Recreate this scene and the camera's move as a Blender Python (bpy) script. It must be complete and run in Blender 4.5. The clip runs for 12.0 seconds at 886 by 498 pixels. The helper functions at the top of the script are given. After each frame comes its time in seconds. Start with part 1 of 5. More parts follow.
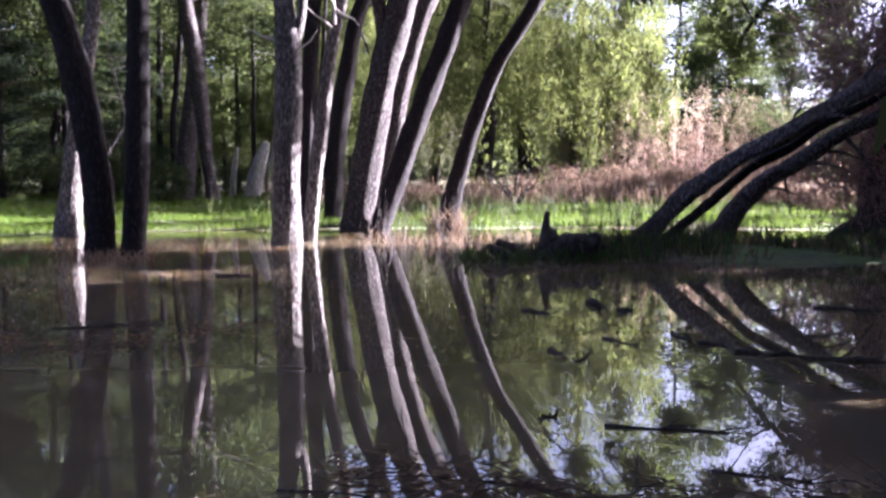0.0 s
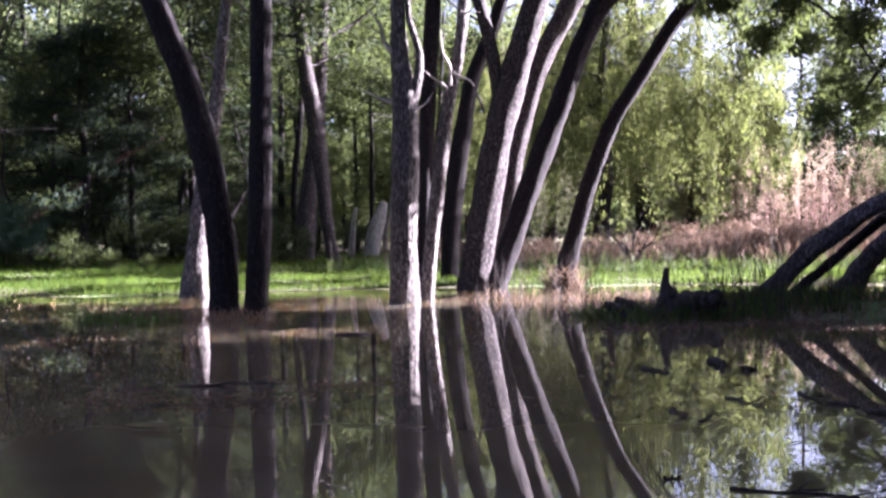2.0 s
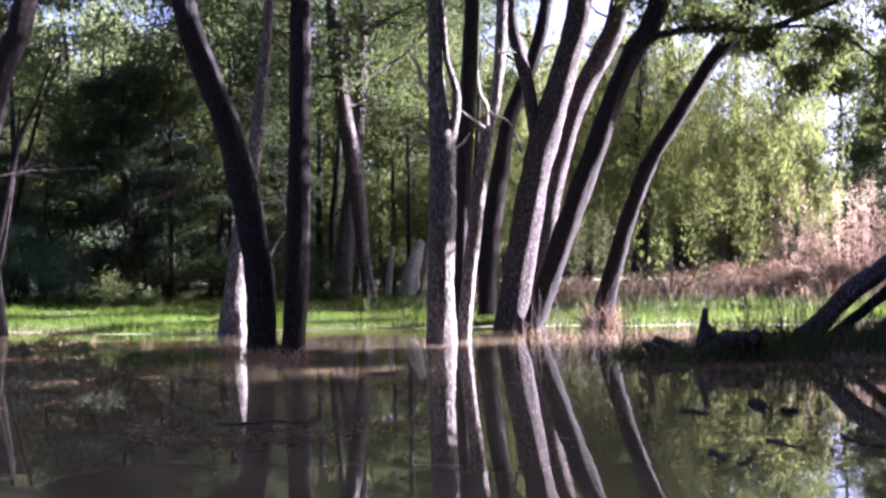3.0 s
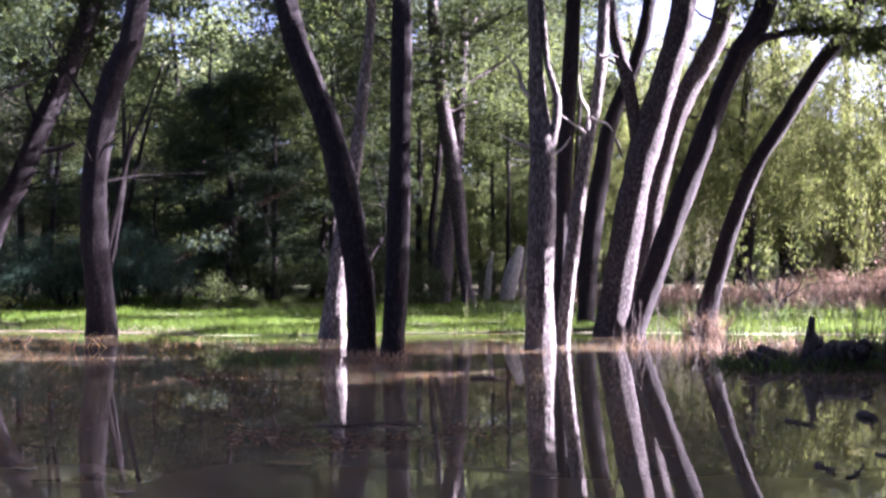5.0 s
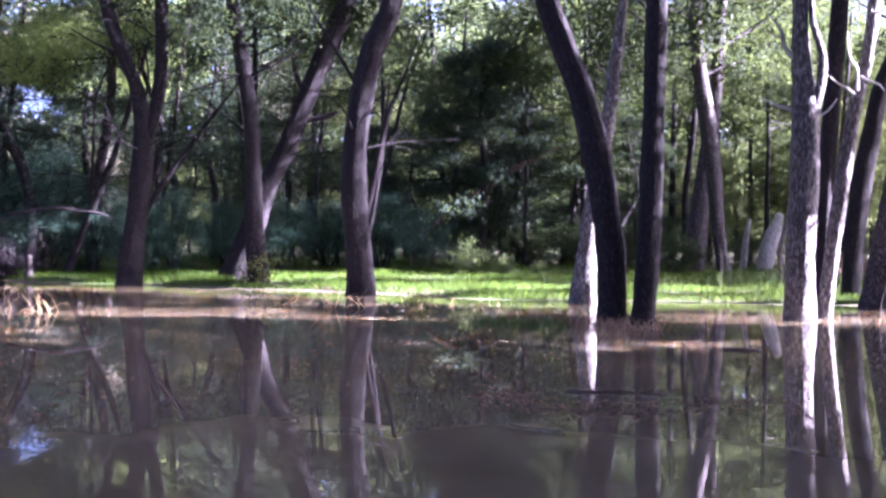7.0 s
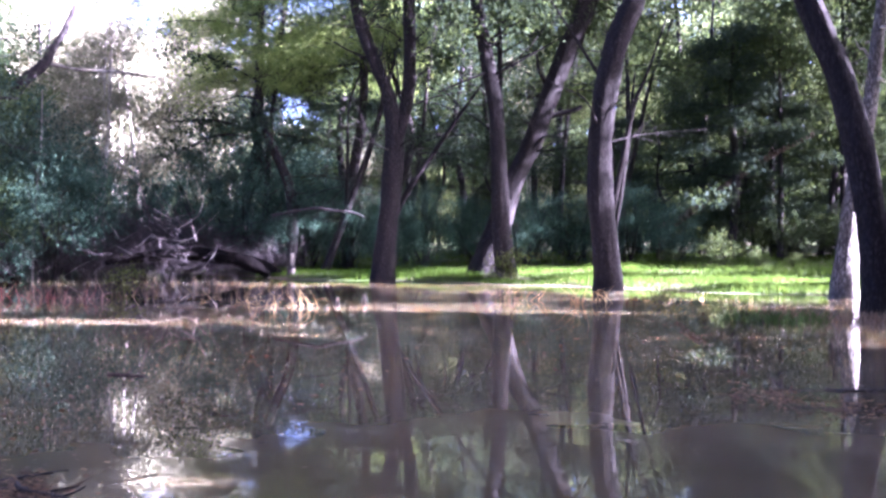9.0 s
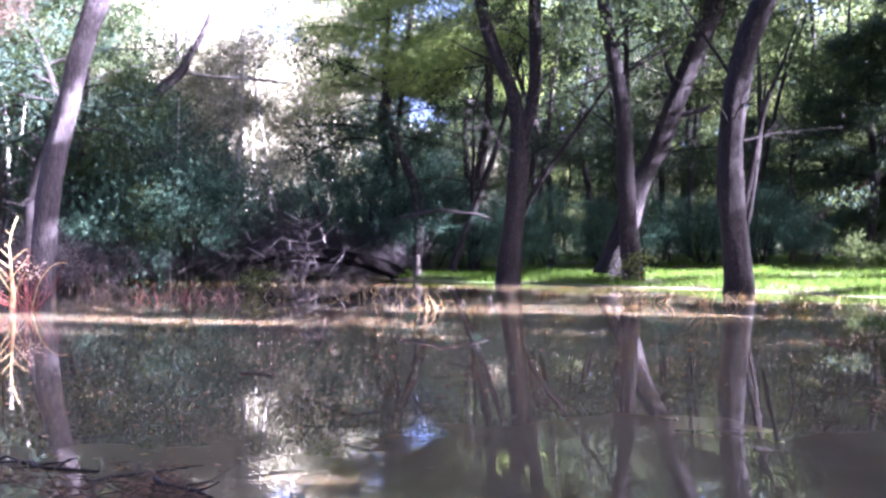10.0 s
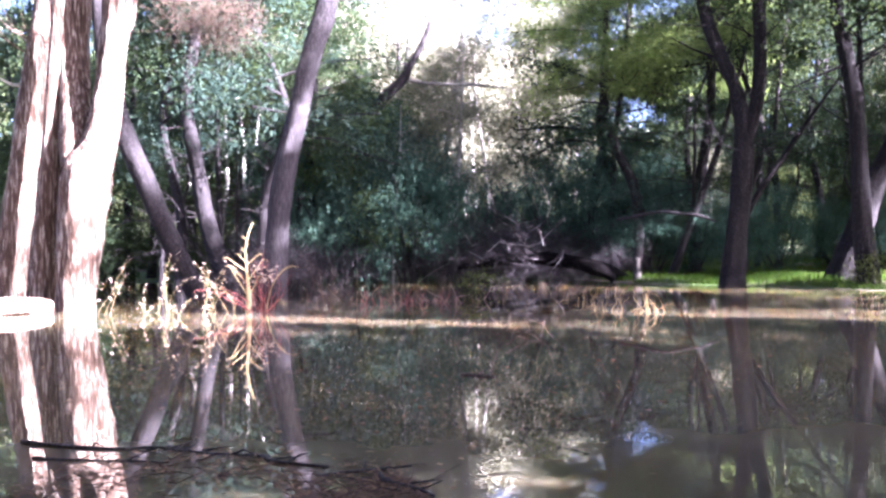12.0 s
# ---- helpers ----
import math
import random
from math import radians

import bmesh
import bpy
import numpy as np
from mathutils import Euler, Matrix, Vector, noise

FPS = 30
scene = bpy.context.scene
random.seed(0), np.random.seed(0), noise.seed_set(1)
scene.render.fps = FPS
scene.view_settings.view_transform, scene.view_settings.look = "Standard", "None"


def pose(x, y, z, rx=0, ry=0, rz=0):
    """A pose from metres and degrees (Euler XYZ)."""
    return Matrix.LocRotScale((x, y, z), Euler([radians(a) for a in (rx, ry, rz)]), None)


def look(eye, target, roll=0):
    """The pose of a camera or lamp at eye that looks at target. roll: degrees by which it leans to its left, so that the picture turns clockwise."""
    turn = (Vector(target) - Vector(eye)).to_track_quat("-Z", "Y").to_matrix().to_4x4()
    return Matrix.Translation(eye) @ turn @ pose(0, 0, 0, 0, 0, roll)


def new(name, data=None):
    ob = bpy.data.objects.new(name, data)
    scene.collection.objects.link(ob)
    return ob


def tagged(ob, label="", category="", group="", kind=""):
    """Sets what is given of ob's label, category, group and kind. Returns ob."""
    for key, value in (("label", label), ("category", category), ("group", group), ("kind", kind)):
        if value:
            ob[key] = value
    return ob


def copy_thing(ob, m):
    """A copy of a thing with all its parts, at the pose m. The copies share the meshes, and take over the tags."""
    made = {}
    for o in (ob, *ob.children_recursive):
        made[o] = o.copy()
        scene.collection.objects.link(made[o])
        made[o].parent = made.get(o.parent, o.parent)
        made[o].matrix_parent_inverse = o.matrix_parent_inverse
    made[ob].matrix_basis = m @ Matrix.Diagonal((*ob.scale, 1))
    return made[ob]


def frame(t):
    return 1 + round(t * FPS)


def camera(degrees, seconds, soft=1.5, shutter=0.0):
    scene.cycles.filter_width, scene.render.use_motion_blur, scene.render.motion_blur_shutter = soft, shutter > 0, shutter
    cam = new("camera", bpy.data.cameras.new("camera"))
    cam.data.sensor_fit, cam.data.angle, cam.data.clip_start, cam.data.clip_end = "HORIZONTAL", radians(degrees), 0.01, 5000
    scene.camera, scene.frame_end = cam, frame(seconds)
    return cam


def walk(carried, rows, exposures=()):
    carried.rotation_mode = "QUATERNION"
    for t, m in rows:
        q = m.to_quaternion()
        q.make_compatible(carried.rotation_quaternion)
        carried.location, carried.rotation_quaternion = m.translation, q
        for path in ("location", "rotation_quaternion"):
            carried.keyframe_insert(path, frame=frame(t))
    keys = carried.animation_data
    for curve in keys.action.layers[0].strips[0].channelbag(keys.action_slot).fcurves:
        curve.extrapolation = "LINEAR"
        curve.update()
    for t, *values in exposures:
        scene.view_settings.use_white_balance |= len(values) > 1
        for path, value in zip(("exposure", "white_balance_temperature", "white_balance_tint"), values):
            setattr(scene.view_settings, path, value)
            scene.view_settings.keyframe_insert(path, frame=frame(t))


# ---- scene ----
# The camera stands on the near bank and turns to its left.
cam = camera(43.4, 12.0, soft=2.7)
EYE, TILT = 1.35, -4.1
ROWS = [  # seconds, yaw, pitch, roll
    (0.0, -0.00, -0.00, -0.00),
    (0.5, 2.10, 0.25, -0.37),
    (1.0, 3.69, 0.82, -0.34),
    (1.5, 5.05, 1.80, 0.11),
    (2.0, 6.01, 3.01, 0.27),
    (2.5, 6.77, 4.16, 0.01),
    (3.0, 7.90, 5.02, 0.02),
    (5.0, 12.94, 5.24, -0.85),
    (5.5, 15.31, 4.28, -1.37),
    (6.0, 18.76, 3.50, -2.02),
    (6.5, 22.27, 3.19, -2.42),
    (7.0, 25.71, 3.12, -2.42),
    (9.0, 38.37, 2.35, -2.23),
    (9.5, 41.70, 2.13, -2.25),
    (10.0, 44.82, 2.18, -2.48),
    (10.5, 47.83, 2.14, -2.68),
    (11.0, 50.86, 1.85, -2.50),
    (11.5, 53.65, 1.69, -2.39),
    (12.0, 56.05, 1.83, -2.53),
]
EXPOSURES = [(0.0, 4.5, 6000, 30), (3.0, 4.39, 5970, 35), (5.5, 4.7, 5960, 41), (6.0, 4.9, 5760, 43), (6.5, 5.08, 5540, 44), (9.0, 5.62, 5470, 40), (12.0, 5.3, 5700, 29)]
walk(cam, [(t, pose(0, 0, EYE, TILT) @ pose(0, 0, 0, 90 + pitch, roll, yaw)) for t, yaw, pitch, roll in ROWS], EXPOSURES)

# ---- sky and sun ----
SUN_AZ, SUN_EL = 66.0, 24.0  # degrees to the right of the y axis, and up
world = bpy.data.worlds.new("sky")
scene.world = world
world.use_nodes = True
wn = world.node_tree
sky = wn.nodes.new("ShaderNodeTexSky")
sky.sky_type, sky.sun_disc = "NISHITA", False
sky.air_density, sky.dust_density = 0.2, 1.8
sky.sun_elevation, sky.sun_rotation = radians(SUN_EL), radians(SUN_AZ)
wn.nodes["Background"].inputs["Strength"].default_value = 0.05
wn.links.new(sky.outputs[0], wn.nodes["Background"].inputs["Color"])
sun = new("sun", bpy.data.lights.new("sun", "SUN"))
sun.data.energy, sun.data.angle, sun.data.color = 5.0, radians(0.5), (1.0, 0.97, 0.93)
sa, se = radians(SUN_AZ), radians(SUN_EL)
sun.matrix_world = look((math.sin(sa) * math.cos(se) * 60, math.cos(sa) * math.cos(se) * 60, math.sin(se) * 60), (0, 0, 0))


# ---- materials ----
def material(name):
    m = bpy.data.materials.new(name)
    m.use_nodes = True
    nt = m.node_tree
    return m, nt, nt.nodes["Principled BSDF"]


def ramp(nt, fac, stops):
    r = nt.nodes.new("ShaderNodeValToRGB")
    while len(r.color_ramp.elements) < len(stops):
        r.color_ramp.elements.new(0.5)
    for e, (at, c) in zip(r.color_ramp.elements, stops):
        e.position, e.color = at, (*c, 1)
    nt.links.new(fac, r.inputs[0])
    return r.outputs[0]


def noise_node(nt, scale, detail=4, stretch=(1, 1, 1), rough=0.6):
    tc = nt.nodes.new("ShaderNodeTexCoord")
    mp = nt.nodes.new("ShaderNodeMapping")
    mp.inputs["Scale"].default_value = stretch
    n = nt.nodes.new("ShaderNodeTexNoise")
    n.inputs["Scale"].default_value, n.inputs["Detail"].default_value, n.inputs["Roughness"].default_value = scale, detail, rough
    nt.links.new(tc.outputs["Object"], mp.inputs[0])
    nt.links.new(mp.outputs[0], n.inputs["Vector"])
    return n.outputs["Fac"]


def mix(nt, fac, a, b, blend="MIX"):
    m = nt.nodes.new("ShaderNodeMix")
    m.data_type, m.blend_type = "RGBA", blend
    for sock, v in ((m.inputs[0], fac), (m.inputs[6], a), (m.inputs[7], b)):
        if isinstance(v, (int, float)):
            sock.default_value = v
        elif isinstance(v, tuple):
            sock.default_value = (*v, 1)
        else:
            nt.links.new(v, sock)
    return m.outputs[2]


def bump(nt, bsdf, height, strength, distance):
    b = nt.nodes.new("ShaderNodeBump")
    b.inputs["Strength"].default_value, b.inputs["Distance"].default_value = strength, distance
    nt.links.new(height, b.inputs["Height"])
    nt.links.new(b.outputs[0], bsdf.inputs["Normal"])


def bark_material(name, dark, mid, light, fissure=1.0, patch=None, along=0.2, scale=16.0):
    """Fissured bark: long ridges, blotches of lichen, dark cracks; patch: colour of pale peeled areas."""
    m, nt, bsdf = material(name)
    fine = noise_node(nt, scale * 1.8, 4, (1.0, 1.0, along), 0.6)
    broad = noise_node(nt, 1.3, 3)
    col = ramp(nt, fine, [(0.41, dark), (0.52, mid), (0.66, light)])
    col = mix(nt, broad, col, tuple(c * 0.72 for c in mid), "MIX")
    if patch:
        spots = noise_node(nt, 1.7, 4, (1, 1, 0.5))
        col = mix(nt, ramp(nt, spots, [(0.46, (0, 0, 0)), (0.56, (1, 1, 1))]), col, patch)
    nt.links.new(col, bsdf.inputs["Base Color"])
    bsdf.inputs["Roughness"].default_value = 0.9
    bsdf.inputs["Specular IOR Level"].default_value = 0.2
    bump(nt, bsdf, fine, 0.75 * fissure, 0.02)
    return m


def leaf_material(name, stops, glow=0.45, gloss=0.7):
    """Thin leaves that let light through; the tone changes from leaf to leaf."""
    m, nt, bsdf = material(name)
    geo = nt.nodes.new("ShaderNodeNewGeometry")
    col = ramp(nt, geo.outputs["Random Per Island"], stops)
    blotch = noise_node(nt, 0.6, 2)
    col = mix(nt, blotch, col, tuple(c * 0.55 for c in stops[0][1]))
    nt.links.new(col, bsdf.inputs["Base Color"])
    bsdf.inputs["Roughness"].default_value = gloss
    bsdf.inputs["Specular IOR Level"].default_value = 0.12
    tr = nt.nodes.new("ShaderNodeBsdfTranslucent")
    warm = mix(nt, 0.3, col, (0.19, 0.24, 0.06), "MIX") if glow > 0.3 else col
    nt.links.new(warm, tr.inputs["Color"])
    ms = nt.nodes.new("ShaderNodeMixShader")
    ms.inputs[0].default_value = glow
    nt.links.new(bsdf.outputs[0], ms.inputs[1])
    nt.links.new(tr.outputs[0], ms.inputs[2])
    nt.links.new(ms.outputs[0], nt.nodes["Material Output"].inputs["Surface"])
    return m


# Darker than bare bark: the trunks' shaded fronts are put into the colour.
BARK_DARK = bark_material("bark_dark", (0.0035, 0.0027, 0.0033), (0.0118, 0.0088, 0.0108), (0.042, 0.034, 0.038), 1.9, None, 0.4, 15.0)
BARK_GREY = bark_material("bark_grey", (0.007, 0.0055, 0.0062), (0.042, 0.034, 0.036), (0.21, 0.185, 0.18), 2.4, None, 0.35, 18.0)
BARK_CRACKED = bark_material("bark_cracked_pale", (0.010, 0.008, 0.0085), (0.095, 0.083, 0.082), (0.34, 0.31, 0.30), 2.6, None, 0.35, 15.0)
# Near-black: the shade over the fallen log is put into its bark.
LOG_SHADE_BARK = bark_material("bark_shaded_black", (0.002, 0.0016, 0.002), (0.005, 0.004, 0.0046), (0.014, 0.011, 0.012), 1.6)
LOG_SHADE_BARK.node_tree.nodes["Principled BSDF"].inputs["Specular IOR Level"].default_value = 0.03
BARK_RED = bark_material("bark_red", (0.014, 0.007, 0.005), (0.10, 0.058, 0.044), (0.48, 0.42, 0.37), 2.6, None, 0.1, 12.0)
BARK_PALE = bark_material("bark_pale", (0.05, 0.042, 0.036), (0.13, 0.115, 0.105), (0.28, 0.26, 0.24), 0.8, (0.23, 0.215, 0.20))
DEAD_WOOD = bark_material("dead_wood", (0.014, 0.011, 0.011), (0.045, 0.037, 0.036), (0.10, 0.085, 0.08))
DEAD_GREY = bark_material("dead_grey_wood", (0.015, 0.012, 0.013), (0.06, 0.05, 0.054), (0.30, 0.26, 0.26), 2.6, (0.20, 0.175, 0.18))
FALLEN_BARK = bark_material("fallen_bark", (0.012, 0.009, 0.010), (0.085, 0.071, 0.074), (0.27, 0.24, 0.24), 2.6, None, 0.5, 15.0)
# Bark for dim trunks, with the wood's shade put into the colour.
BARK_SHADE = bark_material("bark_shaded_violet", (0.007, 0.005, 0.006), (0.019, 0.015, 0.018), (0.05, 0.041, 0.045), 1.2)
BARK_WHITE = bark_material("bark_white", (0.08, 0.066, 0.06), (0.25, 0.225, 0.21), (0.46, 0.425, 0.40), 0.9, (0.34, 0.31, 0.295), 0.35, 9.0)
BARK_VIOLET = bark_material("bark_violet_grey", (0.014, 0.011, 0.013), (0.044, 0.036, 0.042), (0.11, 0.095, 0.104), 1.6)
STUMP_WOOD = bark_material("bleached_wood", (0.16, 0.14, 0.12), (0.40, 0.37, 0.34), (0.60, 0.57, 0.53), 0.6)
TWIG_GREY = bark_material("grey_twigs", (0.010, 0.008, 0.0095), (0.028, 0.022, 0.026), (0.09, 0.075, 0.082), 0.3)
TWIG_RED = bark_material("dry_twigs", (0.17, 0.09, 0.08), (0.35, 0.21, 0.19), (0.48, 0.33, 0.30), 0.3)
LITTER_TWIG = bark_material("litter_twigs", (0.03, 0.018, 0.014), (0.085, 0.055, 0.042), (0.17, 0.12, 0.09), 0.3)
STRAW = bark_material("straw", (0.16, 0.105, 0.055), (0.30, 0.215, 0.11), (0.44, 0.345, 0.20), 0.2)
RED_STEM = bark_material("red_stem", (0.14, 0.035, 0.035), (0.26, 0.075, 0.07), (0.36, 0.15, 0.12), 0.2)
# Leaves of shaded trees; part of the shade is put into this green.
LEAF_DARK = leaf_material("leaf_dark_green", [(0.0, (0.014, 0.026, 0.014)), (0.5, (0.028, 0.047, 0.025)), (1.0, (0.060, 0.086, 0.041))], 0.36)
# Green bushes in shade; the sky's blue light is put into the colour.
LEAF_BLUE = leaf_material("leaf_blue_skylit", [(0.0, (0.028, 0.064, 0.050)), (0.5, (0.054, 0.108, 0.080)), (1.0, (0.10, 0.168, 0.115))], 0.28)
LEAF_LIME = leaf_material("leaf_lime", [(0.0, (0.042, 0.055, 0.018)), (0.5, (0.105, 0.122, 0.04)), (1.0, (0.22, 0.225, 0.09))], 0.48)
# Grey-green leaves; extra sunlight on them is put into the pale tone.
LEAF_PALE = leaf_material("leaf_pale_grey_green", [(0.0, (0.15, 0.142, 0.105)), (0.5, (0.26, 0.245, 0.186)), (1.0, (0.42, 0.395, 0.315))], 0.4)
# Far foliage: the brightness of the sunlit distance is put into this tone.
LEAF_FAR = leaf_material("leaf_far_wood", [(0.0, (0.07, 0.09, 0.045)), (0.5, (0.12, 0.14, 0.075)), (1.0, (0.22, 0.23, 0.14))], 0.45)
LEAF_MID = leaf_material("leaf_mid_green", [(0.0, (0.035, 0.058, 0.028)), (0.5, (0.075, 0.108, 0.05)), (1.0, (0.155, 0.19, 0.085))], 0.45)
LEAF_BOUGH = leaf_material("leaf_bough", [(0.0, (0.022, 0.038, 0.017)), (0.5, (0.052, 0.075, 0.030)), (1.0, (0.14, 0.165, 0.06))], 0.42)
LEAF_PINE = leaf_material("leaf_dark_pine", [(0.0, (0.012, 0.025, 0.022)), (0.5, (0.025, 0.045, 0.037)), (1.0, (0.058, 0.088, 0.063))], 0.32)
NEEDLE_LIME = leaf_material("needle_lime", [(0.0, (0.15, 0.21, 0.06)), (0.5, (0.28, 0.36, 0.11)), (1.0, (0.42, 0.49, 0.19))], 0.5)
# Lit counterpart of the dark leaves, with full sun put into the colour.
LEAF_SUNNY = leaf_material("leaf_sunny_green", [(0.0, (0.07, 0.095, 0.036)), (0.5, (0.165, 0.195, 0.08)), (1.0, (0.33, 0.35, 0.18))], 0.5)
LEAF_BROWN = leaf_material("leaf_dry_brown", [(0.0, (0.14, 0.09, 0.062)), (0.5, (0.27, 0.185, 0.135)), (1.0, (0.42, 0.32, 0.24))], 0.3, 0.8)
LEAF_RUST = leaf_material("leaf_dry_rust", [(0.0, (0.12, 0.065, 0.055)), (0.5, (0.23, 0.135, 0.115)), (1.0, (0.36, 0.24, 0.205))], 0.3, 0.8)
PLUME = leaf_material("reed_plume", [(0.0, (0.34, 0.23, 0.19)), (0.5, (0.50, 0.37, 0.31)), (1.0, (0.64, 0.52, 0.46))], 0.4, 0.9)
GRASS = leaf_material("grass", [(0.0, (0.016, 0.046, 0.003)), (0.5, (0.042, 0.097, 0.005)), (1.0, (0.088, 0.154, 0.011))], 0.45, 0.75)
WEED = leaf_material("weed", [(0.0, (0.03, 0.07, 0.02)), (0.5, (0.06, 0.13, 0.03)), (1.0, (0.13, 0.15, 0.06))], 0.4, 0.6)
LITTER = leaf_material("leaf_litter", [(0.0, (0.06, 0.035, 0.022)), (0.5, (0.16, 0.09, 0.05)), (1.0, (0.34, 0.22, 0.12))], 0.1, 0.8)


def ground_material():
    m, nt, bsdf = material("ground_soil")
    big, fine = noise_node(nt, 0.25, 3), noise_node(nt, 6.0, 6)
    soil = ramp(nt, fine, [(0.3, (0.035, 0.026, 0.016)), (0.55, (0.085, 0.062, 0.038)), (0.75, (0.15, 0.11, 0.07))])
    turf = ramp(nt, fine, [(0.3, (0.03, 0.055, 0.012)), (0.7, (0.08, 0.13, 0.025))])
    col = mix(nt, ramp(nt, big, [(0.42, (0, 0, 0)), (0.58, (1, 1, 1))]), soil, turf)
    nt.links.new(col, bsdf.inputs["Base Color"])
    bsdf.inputs["Roughness"].default_value = 0.95
    bump(nt, bsdf, fine, 0.6, 0.05)
    return m


def water_material():
    """Still flood water, clouded with silt, with a very slight ripple."""
    m, nt, bsdf = material("muddy_water")
    drift = noise_node(nt, 0.22, 4, (1.0, 1.6, 1.0))
    col = ramp(nt, drift, [(0.35, (0.086, 0.068, 0.044)), (0.65, (0.119, 0.094, 0.062))])
    nt.links.new(col, bsdf.inputs["Base Color"])
    bsdf.inputs["Roughness"].default_value = 0.012
    bsdf.inputs["IOR"].default_value = 1.68
    bsdf.subsurface_method = "RANDOM_WALK"
    bsdf.inputs["Subsurface Weight"].default_value = 1.0
    bsdf.inputs["Subsurface Radius"].default_value = (1.0, 0.8, 0.55)
    bsdf.inputs["Subsurface Scale"].default_value = 0.45
    bsdf.inputs["Specular IOR Level"].default_value = 0.5
    bump(nt, bsdf, noise_node(nt, 1.6, 3, (1.0, 1.0, 1.0), 0.5), 0.02, 0.02)
    return m


GROUND, WATER = ground_material(), water_material()


# ---- mesh helpers ----
class Build:
    """Gathers vertices and faces of one mesh."""

    def __init__(self):
        self.v, self.f, self.n = [], [], 0

    def add(self, verts, faces):
        self.v.append(np.asarray(verts, float).reshape(-1, 3))
        self.f.append(np.asarray(faces, int) + self.n)
        self.n += len(self.v[-1])
        return self

    def mesh(self, name, mat, smooth=True):
        me = bpy.data.meshes.new(name)
        v = np.concatenate(self.v)
        sizes = np.concatenate([np.full(len(f), f.shape[1]) for f in self.f])
        loops = np.concatenate([f.ravel() for f in self.f])
        starts = np.concatenate([[0], np.cumsum(sizes)[:-1]])
        me.vertices.add(len(v))
        me.vertices.foreach_set("co", v.ravel())
        me.loops.add(len(loops))
        me.loops.foreach_set("vertex_index", loops.astype(np.int32))
        me.polygons.add(len(sizes))
        me.polygons.foreach_set("loop_start", starts.astype(np.int32))
        me.polygons.foreach_set("use_smooth", np.full(len(sizes), smooth))
        me.materials.append(mat)
        me.update(calc_edges=True)
        me.validate()
        return me


def part(name, build, mat, parent=None, label="", smooth=True):
    ob = new(name, build.mesh(name, mat, smooth))
    if parent:
        ob.parent = parent
    if label:
        ob["label"] = label
    return ob


def thing(name, label, category, at=(0, 0, 0), group="", kind=""):
    ob = new(name)
    ob.location = at
    ob.empty_display_size = 0.1
    return tagged(ob, label, category, group, kind)


def spline(nodes, step):
    """A smooth line through rows of x, y, z, radius."""
    p = np.asarray(nodes, float)
    q = np.vstack([2 * p[0] - p[1], p, 2 * p[-1] - p[-2]])
    out = []
    for i in range(1, len(q) - 2):
        a, b, c, d = q[i - 1], q[i], q[i + 1], q[i + 2]
        n = max(1, int(np.linalg.norm((c - b)[:3]) / step))
        for u in np.arange(n) / n:
            out.append(0.5 * (2 * b + (c - a) * u + (2 * a - 5 * b + 4 * c - d) * u * u + (3 * b - a - 3 * c + d) * u ** 3))
    out.append(p[-1])
    out = np.array(out)
    out[:, 3] = np.maximum(out[:, 3], 0.002)
    return out


def tube(build, nodes, sides=12, step=0.25, ridge=0.0, flare=0.0, seed=0, cap=True):
    """A tapered round stem along nodes. ridge: depth of the bark's ridges, as a share of the radius; flare: swelling at the foot."""
    s = spline(nodes, step)
    n = len(s)
    tan = np.gradient(s[:, :3], axis=0) if n > 1 else np.array([[0, 0, 1.0]])
    tan /= np.linalg.norm(tan, axis=1)[:, None] + 1e-9
    ref = np.array([1.0, 0.2, 0.1]) if abs(tan[0] @ np.array([1.0, 0.2, 0.1])) < 0.85 else np.array([0.1, 1.0, 0.2])
    th = np.arange(sides) * 2 * np.pi / sides
    rings = []
    u = ref - tan[0] * (ref @ tan[0])
    along = np.concatenate([[0], np.cumsum(np.linalg.norm(np.diff(s[:, :3], axis=0), axis=1))])
    for i in range(n):
        u = u - tan[i] * (u @ tan[i])
        u /= np.linalg.norm(u)
        w = np.cross(tan[i], u)
        r = np.full(sides, s[i, 3])
        if flare:
            r = r * (1 + flare * np.exp(-along[i] / 0.35) * (0.7 + 0.5 * np.cos(th * 4 + seed)))
        if ridge:
            z = along[i]
            r = r * (1 + ridge * np.array([noise.noise(Vector((math.cos(a) * 3.2 + seed, math.sin(a) * 3.2, z * 0.9))) for a in th])
                     + 0.6 * ridge * np.array([noise.noise(Vector((math.cos(a) * 8 + seed, math.sin(a) * 8, z * 3.0))) for a in th]))
        rings.append(s[i, :3] + r[:, None] * (np.cos(th)[:, None] * u + np.sin(th)[:, None] * w))
    v = np.concatenate(rings)
    i, j = np.meshgrid(np.arange(n - 1), np.arange(sides), indexing="ij")
    a = (i * sides + j).ravel()
    b = (i * sides + (j + 1) % sides).ravel()
    build.add(v, np.stack([a, b, b + sides, a + sides], 1))
    if cap:
        top = np.arange(sides) + (n - 1) * sides
        mid = s[-1, :3] + tan[-1] * s[-1, 3] * 0.4
        base = build.n
        build.v.append(mid[None])
        build.n += 1
        build.f.append(np.stack([top + base - n * sides, np.roll(top, -1) + base - n * sides, np.full(sides, base)], 1))
    return build


def unit(v):
    return v / (np.linalg.norm(v, axis=-1, keepdims=True) + 1e-9)


